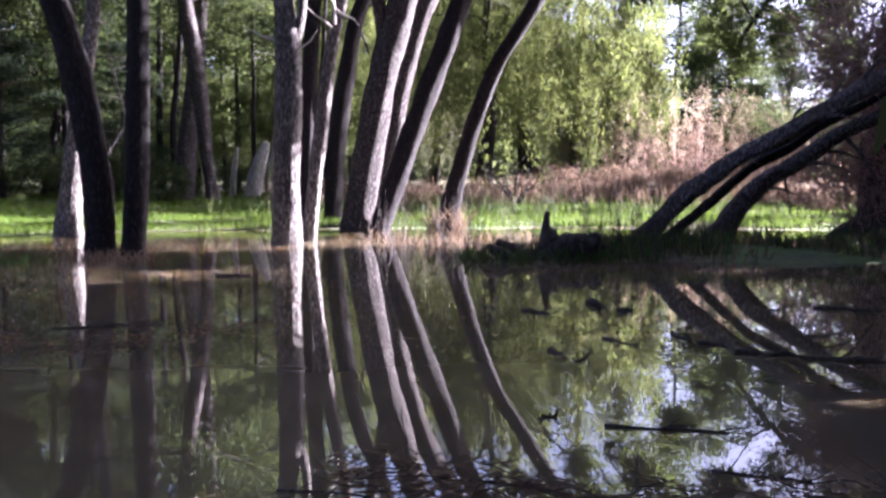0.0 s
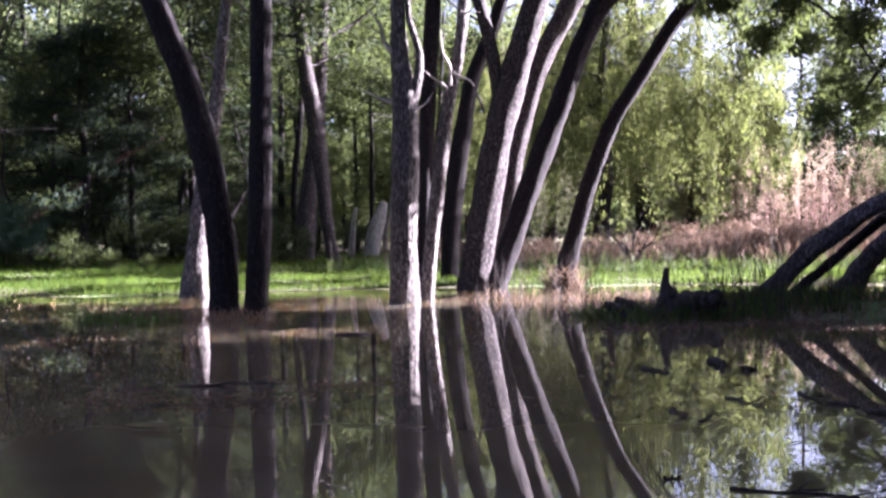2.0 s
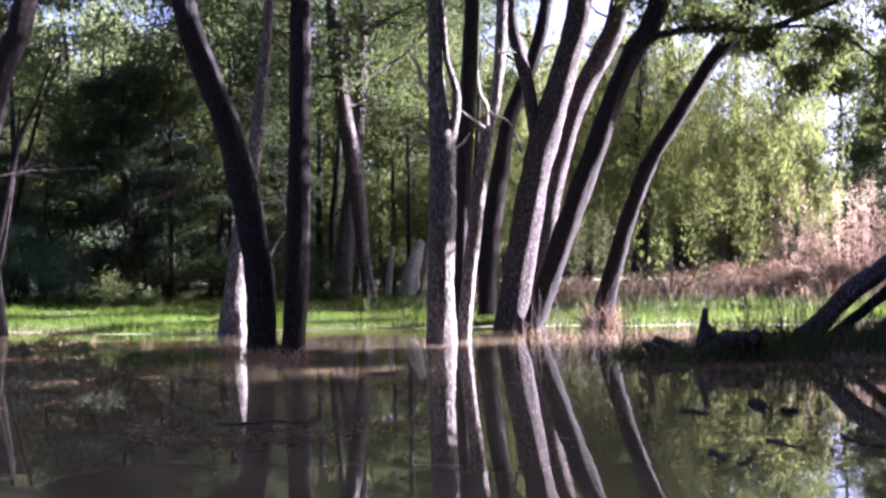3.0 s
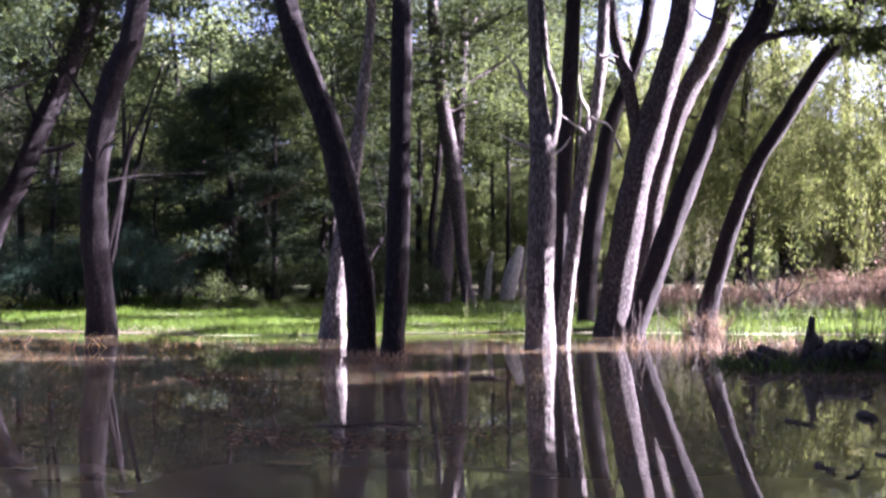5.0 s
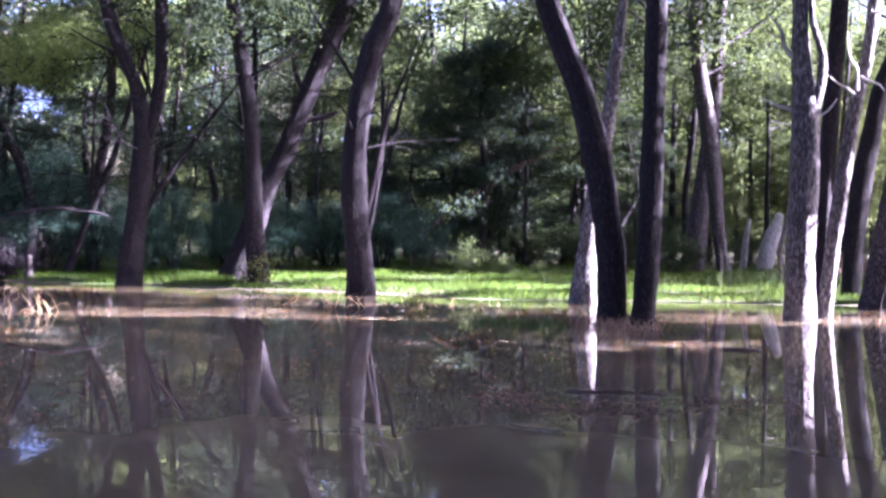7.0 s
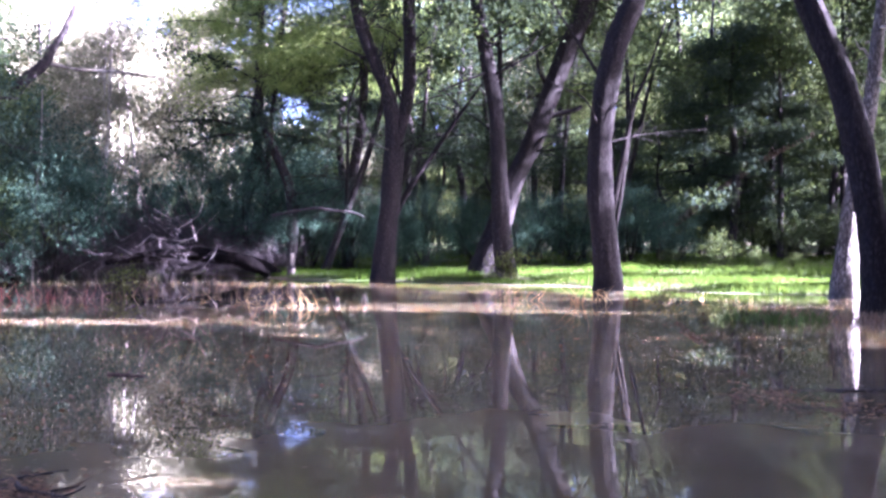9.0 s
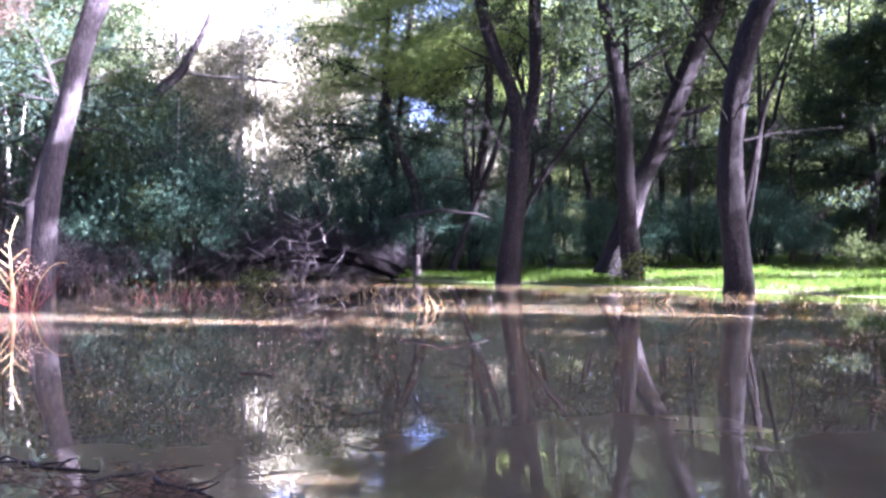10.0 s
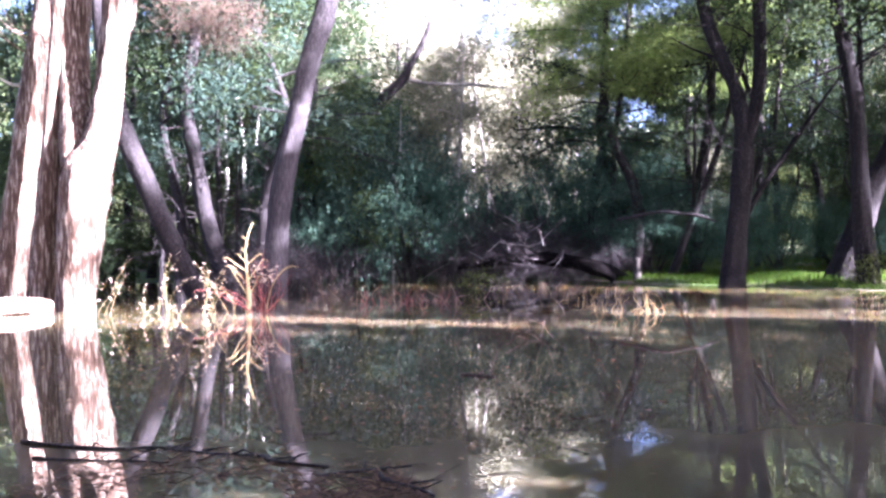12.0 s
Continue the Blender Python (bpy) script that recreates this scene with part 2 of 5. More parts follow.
def leaves(build, centres, rng, length=0.14, width=0.05, droop=0.3, plain=False):
    """A pointed leaf at each centre, turned at random; droop pulls the tips down; plain: a three-cornered one."""
    n = len(centres)
    ax = rng.normal(size=(n, 3))
    ax[:, 2] -= droop * 2
    ax = unit(ax)
    side = unit(np.cross(ax, rng.normal(size=(n, 3))))
    ln = length * rng.uniform(0.6, 1.3, n)[:, None]
    wd = width * rng.uniform(0.6, 1.3, n)[:, None] / 2
    nor = np.cross(ax, side)
    if plain:
        v = np.stack([centres - side * wd, centres + side * wd, centres + ax * ln], 1)
    else:
        v = np.stack([centres, centres + ax * ln * 0.45 + side * wd + nor * wd * 0.3, centres + ax * ln, centres + ax * ln * 0.45 - side * wd + nor * wd * 0.3], 1)
    k = v.shape[1]
    build.add(v.reshape(-1, 3), np.arange(n)[:, None] * k + np.arange(k))
    return build


def clumps(rng, blob, n, per, spread, shell=0.5):
    """Centres of leaves, in n tufts of per leaves inside an ellipsoid (x, y, z, rx, ry, rz)."""
    d = unit(rng.normal(size=(n, 3)))
    r = rng.uniform(shell ** 3, 1, n) ** (1 / 3)
    c = np.array(blob[:3]) + d * r[:, None] * np.array(blob[3:])
    size = spread * rng.uniform(0.5, 1.5, (n, 1, 1))
    return (c[:, None] + rng.normal(size=(n, per, 3)) * size * np.array([1, 1, 0.7])).reshape(-1, 3), c


def twigs(build, rng, starts, ways, length, radius, bend=0.3, sides=3, joints=4):
    """Thin crooked twigs."""
    n = len(starts)
    p = np.asarray(starts, float).copy()
    w = unit(np.asarray(ways, float))
    ln = length * rng.uniform(0.5, 1.4, n)[:, None] / (joints - 1)
    th = np.arange(sides) * 2 * np.pi / sides
    rings = []
    for j in range(joints):
        u = unit(np.cross(w, np.array([0.3, 0.5, 0.81])))
        q = np.cross(w, u)
        r = radius * (1 - 0.85 * j / (joints - 1))
        rings.append(p[:, None] + r * (np.cos(th)[None, :, None] * u[:, None] + np.sin(th)[None, :, None] * q[:, None]))
        p = p + w * ln
        w = unit(w + bend * rng.normal(size=(n, 3)))
    v = np.stack(rings, 1).reshape(-1, 3)
    faces = []
    for j in range(joints - 1):
        for k in range(sides):
            a, b = j * sides + k, j * sides + (k + 1) % sides
            faces.append((a, b, b + sides, a + sides))
    f = (np.arange(n)[:, None, None] * joints * sides + np.array(faces)[None]).reshape(-1, 4)
    build.add(v, f)
    return build


# ---- ground and water ----
def smooth(x):
    x = np.clip(x, 0, 1)
    return x * x * (3 - 2 * x)


def wobble(x, y):
    return np.sin(x * 0.9 + 1.3) * np.cos(y * 0.7) + 0.5 * np.sin(x * 2.3 + y * 1.7) + 0.3 * np.sin(y * 4.1 - x * 3.3)


def far_shore(az):
    """How far off the far waterline lies, by the angle to the left of the y axis in degrees."""
    return np.interp(az, [-180, -90, -24, -14, -5, 10, 22, 30, 40, 46, 52, 60, 80, 100, 180], [6, 8, 26, 26, 25.6, 25.0, 24.2, 26.6, 30.2, 32.5, 40, 41, 42, 8, 6])


def height(x, y):
    d = np.hypot(x, y)
    az = np.degrees(np.arctan2(-x, y))
    over = d - far_shore(az) + 0.18 * wobble(x, y)
    far = np.where(over > 0, 0.10 * smooth(over / 1.2) + 0.42 * smooth(over / 16), -0.6 * smooth(-over / 5))
    near = 3.4 + 0.25 * wobble(x * 1.5, y * 1.5) - d
    bank = np.where(near > 0, 0.09 * smooth(near / 2.5) + 0.02 * near, -0.6 * smooth(-near / 4))
    spit = 0.30 * np.exp(-((x - 4.8) / 3.8) ** 2 - ((y - 17.3) / 1.4) ** 2) + 0.17 * np.exp(-((x - 9.8) / 3.4) ** 2 - ((y - 17.2) / 1.3) ** 2) - 0.13
    h = np.maximum(np.maximum(far, bank), np.where(d > 10, spit, -1) + 0.02 * wobble(x * 2, y * 2))
    return h + np.where(h > 0.03, 0.025 * wobble(x * 1.3, y * 1.3), 0) + smooth((d - 84) / 45) * np.interp(az, [-34, -6, -2, 8, 41, 44, 57, 62, 100, 120], [2.5, 2.5, 7, 11, 11, 6, 6, 11, 11, 6]) + 6 * smooth((d - 130) / 500)


def make_ground():
    az = np.radians(np.arange(0, 360, 1.25))
    r = np.concatenate([[0.02], np.arange(0.5, 6, 0.4), np.arange(6, 60, 0.45), np.geomspace(60, 3000, 40)])
    R, A = np.meshgrid(r, az, indexing="ij")
    x, y = -np.sin(A) * R, np.cos(A) * R
    v = np.stack([x, y, height(x, y)], -1).reshape(-1, 3)
    n, k = len(az), len(r)
    i, j = np.meshgrid(np.arange(k - 1), np.arange(n), indexing="ij")
    a, b = (i * n + j).ravel(), (i * n + (j + 1) % n).ravel()
    ob = part("ground", Build().add(v, np.stack([a, a + n, b + n, b], 1)), GROUND)
    tagged(ob, "soft dark soil and short turf of the flooded river bank", "ground", kind="structure")
    th = np.radians(np.arange(0, 360, 5))
    ring = np.stack([np.sin(th) * 75, np.cos(th) * 75, th * 0], 1)
    w = new("water", Build().add(ring, [list(range(len(th) - 1, -1, -1))]).mesh("water", WATER, False))
    tagged(w, "still brown silty flood water mirroring the trees", "water", kind="structure")


make_ground()


# ---- trees that stand in the water ----
def grown(nodes, top, lean=0.5, thin=0.45):
    """Carries a trunk on from its last row up to the height top, bending upright, tapering."""
    p = np.asarray(nodes, float)
    way = p[-1, :3] - p[-2, :3]
    way = way / way[2]
    rise = top - p[-1, 2]
    rows = [tuple(r) for r in p]
    rows[0] = (*(p[0, :3] - np.array([0, 0, 0.45])), p[0, 3] * 1.05)
    rows.insert(1, (*p[0, :3], p[0, 3]))
    for k in (0.5, 1.0):
        rows.append((*(p[-1, :3] + way * np.array([lean, lean, 1]) * rise * k), p[-1, 3] * (1 - (1 - thin) * k)))
    return rows


def limbs_from(rng, line, n, low, high, reach, radius):
    """Limbs that leave a trunk between two heights, as rows of nodes."""
    s = spline(line, 0.3)
    s = s[(s[:, 2] > low) & (s[:, 2] < high)]
    out = []
    for k in range(n if len(s) else 0):
        b = s[int(rng.integers(len(s)))]
        a = rng.uniform(0, 2 * np.pi)
        ln = reach * rng.uniform(0.6, 1.2)
        way = np.array([math.cos(a), math.sin(a), rng.uniform(0.1, 0.7)])
        pts = [(*(b[:3] + way * ln * u + np.array([0, 0, -0.25 * ln * (u - 0.5) ** 2]) + rng.normal(size=3) * 0.12 * ln * u), radius * (1 - 0.8 * u)) for u in (0, 0.35, 0.7, 1.0)]
        out.append(pts)
    return out


def flooded_tree(name, label, nodes, bark, seed, top=11.5, lean=0.5, forks=(), stubs=(), leaf=None, n_leaf=70, crown=2.6, low=7.0, flare=0.35, category="tree", sides=22, hanging=(), boughs=(), hang=LEAF_DARK, tufts=26, bare=0):
    rng = np.random.default_rng(seed)
    t = thing(name, label, category, nodes[0][:3])
    off = np.array([*nodes[0][:3], 0])

    def rel(rows):
        return [tuple(np.asarray(r) - off) for r in rows]

    line = grown(nodes, top, lean)
    part("trunk", tube(Build(), rel(line), sides, 0.14, 0.16, flare, seed), bark, t)
    lines = [line]
    for f in forks:
        fl = [tuple(r) for r in f]
        p = np.asarray(f, float)
        way = (p[-1, :3] - p[-2, :3]) / max(0.2, (p[-1, 2] - p[-2, 2]))
        rise = top * 0.92 - p[-1, 2]
        if rise > 0 and p[-1, 3] > 0.04:
            fl += [(*(p[-1, :3] + way * np.array([lean, lean, 1]) * rise * k), p[-1, 3] * (1 - 0.55 * k)) for k in (0.5, 1.0)]
        part("fork", tube(Build(), rel(fl), 16, 0.16, 0.14, 0, seed + 3), bark, t)
        lines.append(fl)
    tips = []
    for ln in lines:
        for nodes_ in limbs_from(rng, ln, 7, low, top, crown, 0.07):
            part("limb", tube(Build(), rel(nodes_), 7, 0.3), bark, t)
            tips += [nodes_[1][:3], nodes_[2][:3], nodes_[3][:3], nodes_[3][:3]]
    for a, b, r in stubs:
        way = np.subtract(b, a)
        mid = np.add(a, way * 0.55) + rng.normal(size=3) * 0.05
        part("dead_branch", tube(Build(), rel([(*a, r), (*(np.add(a, way * 0.3) + rng.normal(size=3) * 0.03), r * 0.85), (*mid, r * 0.65), (*b, r * 0.2)]), 7, 0.06, 0.45), DEAD_GREY if bark is BARK_DARK else BARK_WHITE, t)
    for k in range(bare):
        ln = lines[k % len(lines)]
        for nodes_ in limbs_from(rng, ln, 1, 3.4, 7.4, 2.3, 0.026):
            b = tube(Build(), rel(nodes_), 5, 0.25)
            p = np.asarray(rel(nodes_))
            a, c = p[1 + (rng.integers(0, 2, 5)), :3], p[3, :3] - p[0, :3]
            twigs(b, rng, a, c + rng.normal(size=(5, 3)) * 0.8, 1.0, 0.012, 0.2, 4, 4)
            part("bare_branch", b, bark, t)
    for rows in boughs:
        part("bough", tube(Build(), rel(rows), 7, 0.12, 0.15, 0, seed + 5), bark, t)
    if leaf:
        b = Build()
        for tip in tips:
            c, _ = clumps(rng, (*np.subtract(tip, off[:3]), 1.1, 1.1, 0.6), 9, int(n_leaf * 0.75), 0.3, 0.2)
            leaves(b, c, rng, 0.14, 0.052, 0.2, True)
        part("crown", b, leaf, t, smooth=False)
    if hanging:
        b = Build()
        for blob in hanging:
            c, _ = clumps(rng, (*np.subtract(blob[:3], off[:3]), *blob[3:]), tufts, 50, 0.17, 0.1)
            leaves(b, c, rng, 0.16, 0.05, 0.7)
        part("hanging_foliage", b, hang, t, smooth=False)
    return t


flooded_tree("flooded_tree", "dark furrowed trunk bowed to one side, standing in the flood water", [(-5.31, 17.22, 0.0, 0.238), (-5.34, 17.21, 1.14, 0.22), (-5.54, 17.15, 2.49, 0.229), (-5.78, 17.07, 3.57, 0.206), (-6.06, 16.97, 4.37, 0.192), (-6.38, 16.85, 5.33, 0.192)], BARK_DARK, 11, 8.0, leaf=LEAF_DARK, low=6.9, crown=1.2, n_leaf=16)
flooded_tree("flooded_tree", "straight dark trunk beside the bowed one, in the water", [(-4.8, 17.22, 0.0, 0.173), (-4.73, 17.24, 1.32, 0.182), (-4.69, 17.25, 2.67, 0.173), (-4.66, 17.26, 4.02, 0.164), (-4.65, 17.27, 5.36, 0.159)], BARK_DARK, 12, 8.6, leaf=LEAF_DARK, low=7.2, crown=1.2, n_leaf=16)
flooded_tree("flooded_tree", "slim brown trunk with broken stubs at the water's edge", [(-7.59, 22.48, 0.0, 0.271), (-7.5, 22.51, 0.97, 0.217), (-7.42, 22.54, 1.91, 0.187), (-7.12, 22.63, 3.8, 0.145), (-6.94, 22.69, 5.47, 0.121), (-6.82, 22.73, 6.66, 0.096)], BARK_CRACKED, 13, 12, crown=3.3, n_leaf=100, stubs=[((-7.0, 22.6, 4.3), (-6.62, 22.5, 4.33), 0.035), ((-6.9, 22.6, 5.35), (-6.6, 22.55, 5.38), 0.03), ((-7.1, 22.6, 4.75), (-7.36, 22.5, 5.15), 0.03)], leaf=LEAF_DARK)
flooded_tree("flooded_tree", "pale cracked trunk with bare forks and snapped twigs", [(-2.79, 19.84, 0.0, 0.265), (-2.78, 19.84, 1.29, 0.244), (-2.74, 19.85, 2.51, 0.244), (-2.75, 19.85, 3.63, 0.224), (-2.82, 19.84, 4.55, 0.153), (-2.86, 19.83, 5.87, 0.122)], BARK_CRACKED, 14, 16, crown=3.2, n_leaf=110, forks=[[(-2.66, 19.82, 3.5, 0.12), (-2.5, 19.82, 4.0, 0.085), (-2.47, 19.82, 4.49, 0.07), (-2.6, 19.8, 4.95, 0.06), (-2.68, 19.8, 5.6, 0.05)]], stubs=[((-2.95, 19.75, 3.6), (-3.5, 19.7, 3.86), 0.04), ((-2.95, 19.8, 4.5), (-3.38, 19.7, 5.28), 0.045), ((-3.1, 19.75, 4.8), (-3.42, 19.6, 4.98), 0.02), ((-2.62, 19.75, 3.4), (-2.2, 19.6, 3.75), 0.025)], leaf=LEAF_DARK, low=10.8)
flooded_tree("flooded_tree", "thin pale trunk growing close beside the cracked one", [(-2.51, 20.90, 0.00, 0.134), (-2.42, 20.92, 0.97, 0.129), (-2.25, 20.93, 2.35, 0.129), (-2.05, 20.95, 3.74, 0.117), (-1.85, 20.97, 4.70, 0.107), (-1.73, 20.98, 6.09, 0.107)], BARK_CRACKED, 15, 14, stubs=[((-1.95, 20.3, 3.95), (-2.1, 20.1, 4.95), 0.03), ((-1.9, 20.3, 4.2), (-1.5, 20.1, 3.9), 0.025), ((-2.0, 20.25, 3.9), (-2.45, 20.1, 4.25), 0.022), ((-1.75, 20.3, 5.3), (-1.4, 20.2, 5.25), 0.025)], leaf=LEAF_DARK, low=10.5)
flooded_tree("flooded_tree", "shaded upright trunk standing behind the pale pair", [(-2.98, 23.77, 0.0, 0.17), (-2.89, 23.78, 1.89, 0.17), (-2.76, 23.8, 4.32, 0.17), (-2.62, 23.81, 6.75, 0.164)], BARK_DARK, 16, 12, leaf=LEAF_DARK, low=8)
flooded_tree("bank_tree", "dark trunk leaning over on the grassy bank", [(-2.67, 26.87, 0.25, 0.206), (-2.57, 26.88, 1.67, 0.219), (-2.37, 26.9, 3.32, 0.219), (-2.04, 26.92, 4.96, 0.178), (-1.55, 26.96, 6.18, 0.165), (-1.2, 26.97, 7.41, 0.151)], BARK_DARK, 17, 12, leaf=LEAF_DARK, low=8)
flooded_tree("flooded_tree", "thick leaning trunk with a forked limb, lit along its edge", [(-1.91, 24.61, 0.0, 0.37), (-1.71, 24.63, 1.26, 0.335), (-1.38, 24.65, 3.14, 0.326), (-0.99, 24.67, 4.63, 0.314), (-0.61, 24.68, 5.88, 0.288), (-0.35, 24.69, 6.87, 0.276)], BARK_GREY, 18, 13, flare=0.12, forks=[[(-1.25, 24.66, 3.7, 0.16), (-1.43, 24.65, 5.14, 0.15), (-1.67, 24.64, 6.15, 0.138), (-1.84, 24.63, 6.9, 0.126)]], leaf=LEAF_DARK, low=8)
flooded_tree("bank_tree", "leaning shaded trunk on the bank behind the thick one", [(-1.59, 26.05, 0.0, 0.265), (-1.2, 26.07, 2.18, 0.239), (-0.86, 26.08, 3.76, 0.239), (-0.39, 26.09, 5.2, 0.239), (0.21, 26.09, 6.37, 0.239), (0.54, 26.09, 7.15, 0.239)], BARK_GREY, 19, 12.5, leaf=LEAF_DARK, low=8)
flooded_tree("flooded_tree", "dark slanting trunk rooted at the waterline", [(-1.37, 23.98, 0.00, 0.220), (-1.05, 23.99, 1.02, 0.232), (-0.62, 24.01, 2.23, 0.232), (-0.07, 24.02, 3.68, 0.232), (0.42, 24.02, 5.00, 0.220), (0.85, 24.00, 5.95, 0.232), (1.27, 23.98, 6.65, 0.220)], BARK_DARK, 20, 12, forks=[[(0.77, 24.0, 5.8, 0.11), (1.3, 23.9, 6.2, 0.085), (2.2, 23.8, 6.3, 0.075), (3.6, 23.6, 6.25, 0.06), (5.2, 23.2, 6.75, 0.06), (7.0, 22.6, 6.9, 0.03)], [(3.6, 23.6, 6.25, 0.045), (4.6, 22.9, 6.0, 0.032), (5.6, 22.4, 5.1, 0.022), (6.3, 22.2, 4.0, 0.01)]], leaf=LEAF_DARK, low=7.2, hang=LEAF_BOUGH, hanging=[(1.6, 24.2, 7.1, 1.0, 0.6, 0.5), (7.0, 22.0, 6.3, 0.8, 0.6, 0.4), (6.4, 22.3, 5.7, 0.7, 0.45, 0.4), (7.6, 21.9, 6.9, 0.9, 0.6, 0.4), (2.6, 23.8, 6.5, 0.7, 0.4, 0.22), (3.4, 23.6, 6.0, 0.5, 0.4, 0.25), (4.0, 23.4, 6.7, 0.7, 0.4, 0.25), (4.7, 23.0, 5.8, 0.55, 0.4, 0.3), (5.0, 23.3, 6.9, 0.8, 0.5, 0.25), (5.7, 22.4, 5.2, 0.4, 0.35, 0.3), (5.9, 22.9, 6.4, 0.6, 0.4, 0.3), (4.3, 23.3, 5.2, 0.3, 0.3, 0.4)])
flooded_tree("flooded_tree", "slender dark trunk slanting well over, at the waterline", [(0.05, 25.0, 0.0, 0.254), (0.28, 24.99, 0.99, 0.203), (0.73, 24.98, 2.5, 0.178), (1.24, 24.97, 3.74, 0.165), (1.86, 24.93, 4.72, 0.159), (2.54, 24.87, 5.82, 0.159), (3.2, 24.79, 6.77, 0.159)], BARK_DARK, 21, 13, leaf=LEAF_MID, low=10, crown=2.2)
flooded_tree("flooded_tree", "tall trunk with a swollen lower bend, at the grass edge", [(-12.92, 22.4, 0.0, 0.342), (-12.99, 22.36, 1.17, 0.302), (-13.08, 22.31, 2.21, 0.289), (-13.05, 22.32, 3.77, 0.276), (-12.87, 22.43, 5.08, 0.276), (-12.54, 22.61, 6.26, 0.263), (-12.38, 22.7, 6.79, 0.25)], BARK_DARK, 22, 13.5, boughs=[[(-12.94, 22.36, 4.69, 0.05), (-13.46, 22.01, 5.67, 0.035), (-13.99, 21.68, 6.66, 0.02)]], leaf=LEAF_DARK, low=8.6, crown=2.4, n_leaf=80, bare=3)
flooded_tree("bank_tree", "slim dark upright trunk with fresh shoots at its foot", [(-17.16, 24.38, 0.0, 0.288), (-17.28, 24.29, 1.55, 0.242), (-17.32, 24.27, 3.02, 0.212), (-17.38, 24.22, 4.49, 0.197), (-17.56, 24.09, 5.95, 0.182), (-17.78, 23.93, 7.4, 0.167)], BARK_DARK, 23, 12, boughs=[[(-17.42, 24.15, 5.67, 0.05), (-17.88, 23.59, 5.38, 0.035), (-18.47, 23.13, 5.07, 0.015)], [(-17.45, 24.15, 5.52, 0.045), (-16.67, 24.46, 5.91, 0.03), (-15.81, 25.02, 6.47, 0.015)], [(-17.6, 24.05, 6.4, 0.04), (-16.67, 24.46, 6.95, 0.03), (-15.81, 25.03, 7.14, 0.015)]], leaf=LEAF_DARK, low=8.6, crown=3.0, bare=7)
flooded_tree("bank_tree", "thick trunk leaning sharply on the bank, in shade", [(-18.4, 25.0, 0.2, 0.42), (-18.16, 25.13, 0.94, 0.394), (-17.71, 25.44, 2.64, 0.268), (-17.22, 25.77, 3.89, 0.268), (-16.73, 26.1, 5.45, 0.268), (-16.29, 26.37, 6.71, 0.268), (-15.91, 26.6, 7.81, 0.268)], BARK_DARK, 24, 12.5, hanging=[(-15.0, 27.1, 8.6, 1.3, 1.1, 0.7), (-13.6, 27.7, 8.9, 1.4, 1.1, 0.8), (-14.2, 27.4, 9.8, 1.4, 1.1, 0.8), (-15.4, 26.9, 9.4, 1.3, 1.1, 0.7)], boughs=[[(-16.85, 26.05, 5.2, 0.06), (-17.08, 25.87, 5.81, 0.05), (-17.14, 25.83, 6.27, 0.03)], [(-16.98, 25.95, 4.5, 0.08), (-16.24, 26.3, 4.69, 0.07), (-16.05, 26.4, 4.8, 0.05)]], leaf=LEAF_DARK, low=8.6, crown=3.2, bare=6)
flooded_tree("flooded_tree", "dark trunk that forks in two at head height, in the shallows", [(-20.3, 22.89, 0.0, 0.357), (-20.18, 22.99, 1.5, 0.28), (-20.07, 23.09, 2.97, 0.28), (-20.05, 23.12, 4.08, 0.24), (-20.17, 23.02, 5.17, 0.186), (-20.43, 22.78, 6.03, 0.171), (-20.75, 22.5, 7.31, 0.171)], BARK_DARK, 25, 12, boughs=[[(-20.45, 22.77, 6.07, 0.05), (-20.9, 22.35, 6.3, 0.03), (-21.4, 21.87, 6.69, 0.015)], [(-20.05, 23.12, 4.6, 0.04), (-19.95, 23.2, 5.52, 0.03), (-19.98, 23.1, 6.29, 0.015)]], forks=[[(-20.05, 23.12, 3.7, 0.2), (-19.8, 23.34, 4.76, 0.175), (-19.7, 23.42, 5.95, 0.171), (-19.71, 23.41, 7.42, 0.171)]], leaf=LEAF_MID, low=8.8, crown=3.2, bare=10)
flooded_tree("flooded_tree", "grey-violet trunk leaning gently, standing in the flood", [(-25.01, 11.79, 0.0, 0.323), (-24.97, 11.87, 1.35, 0.281), (-24.9, 12.01, 2.73, 0.267), (-24.73, 12.35, 4.4, 0.253), (-24.57, 12.68, 5.93, 0.253), (-24.36, 13.06, 7.32, 0.267)], BARK_VIOLET, 26, 13, leaf=LEAF_MID, low=8.5)
flooded_tree("flooded_tree", "massive sunlit tree with stringy red-brown bark, forked low", [(-23.46, 6.55, 0.0, 0.383), (-23.45, 6.61, 0.82, 0.408), (-23.42, 6.69, 1.76, 0.47), (-23.39, 6.8, 2.73, 0.519), (-23.31, 7.08, 3.53, 0.346), (-23.25, 7.26, 4.71, 0.303), (-23.21, 7.39, 5.78, 0.291), (-23.18, 7.5, 6.5, 0.334)], BARK_RED, 27, 13, lean=0.25, forks=[[(-23.72, 6.74, 2.96, 0.376), (-24.02, 6.78, 3.82, 0.329), (-24.41, 6.87, 5.2, 0.322), (-24.5, 6.92, 6.19, 0.33), (-24.49, 6.95, 6.69, 0.336)]], leaf=LEAF_MID, low=9, flare=0.12, sides=40)
flooded_tree("flooded_tree", "sunlit red-brown stem close beside the massive tree", [(-24.59, 6.15, 0.0, 0.296), (-24.57, 6.24, 1.3, 0.283), (-24.53, 6.38, 3.0, 0.232), (-24.51, 6.48, 4.58, 0.193), (-24.48, 6.59, 6.16, 0.18)], BARK_RED, 28, 12, leaf=LEAF_MID, low=9, flare=0.1)
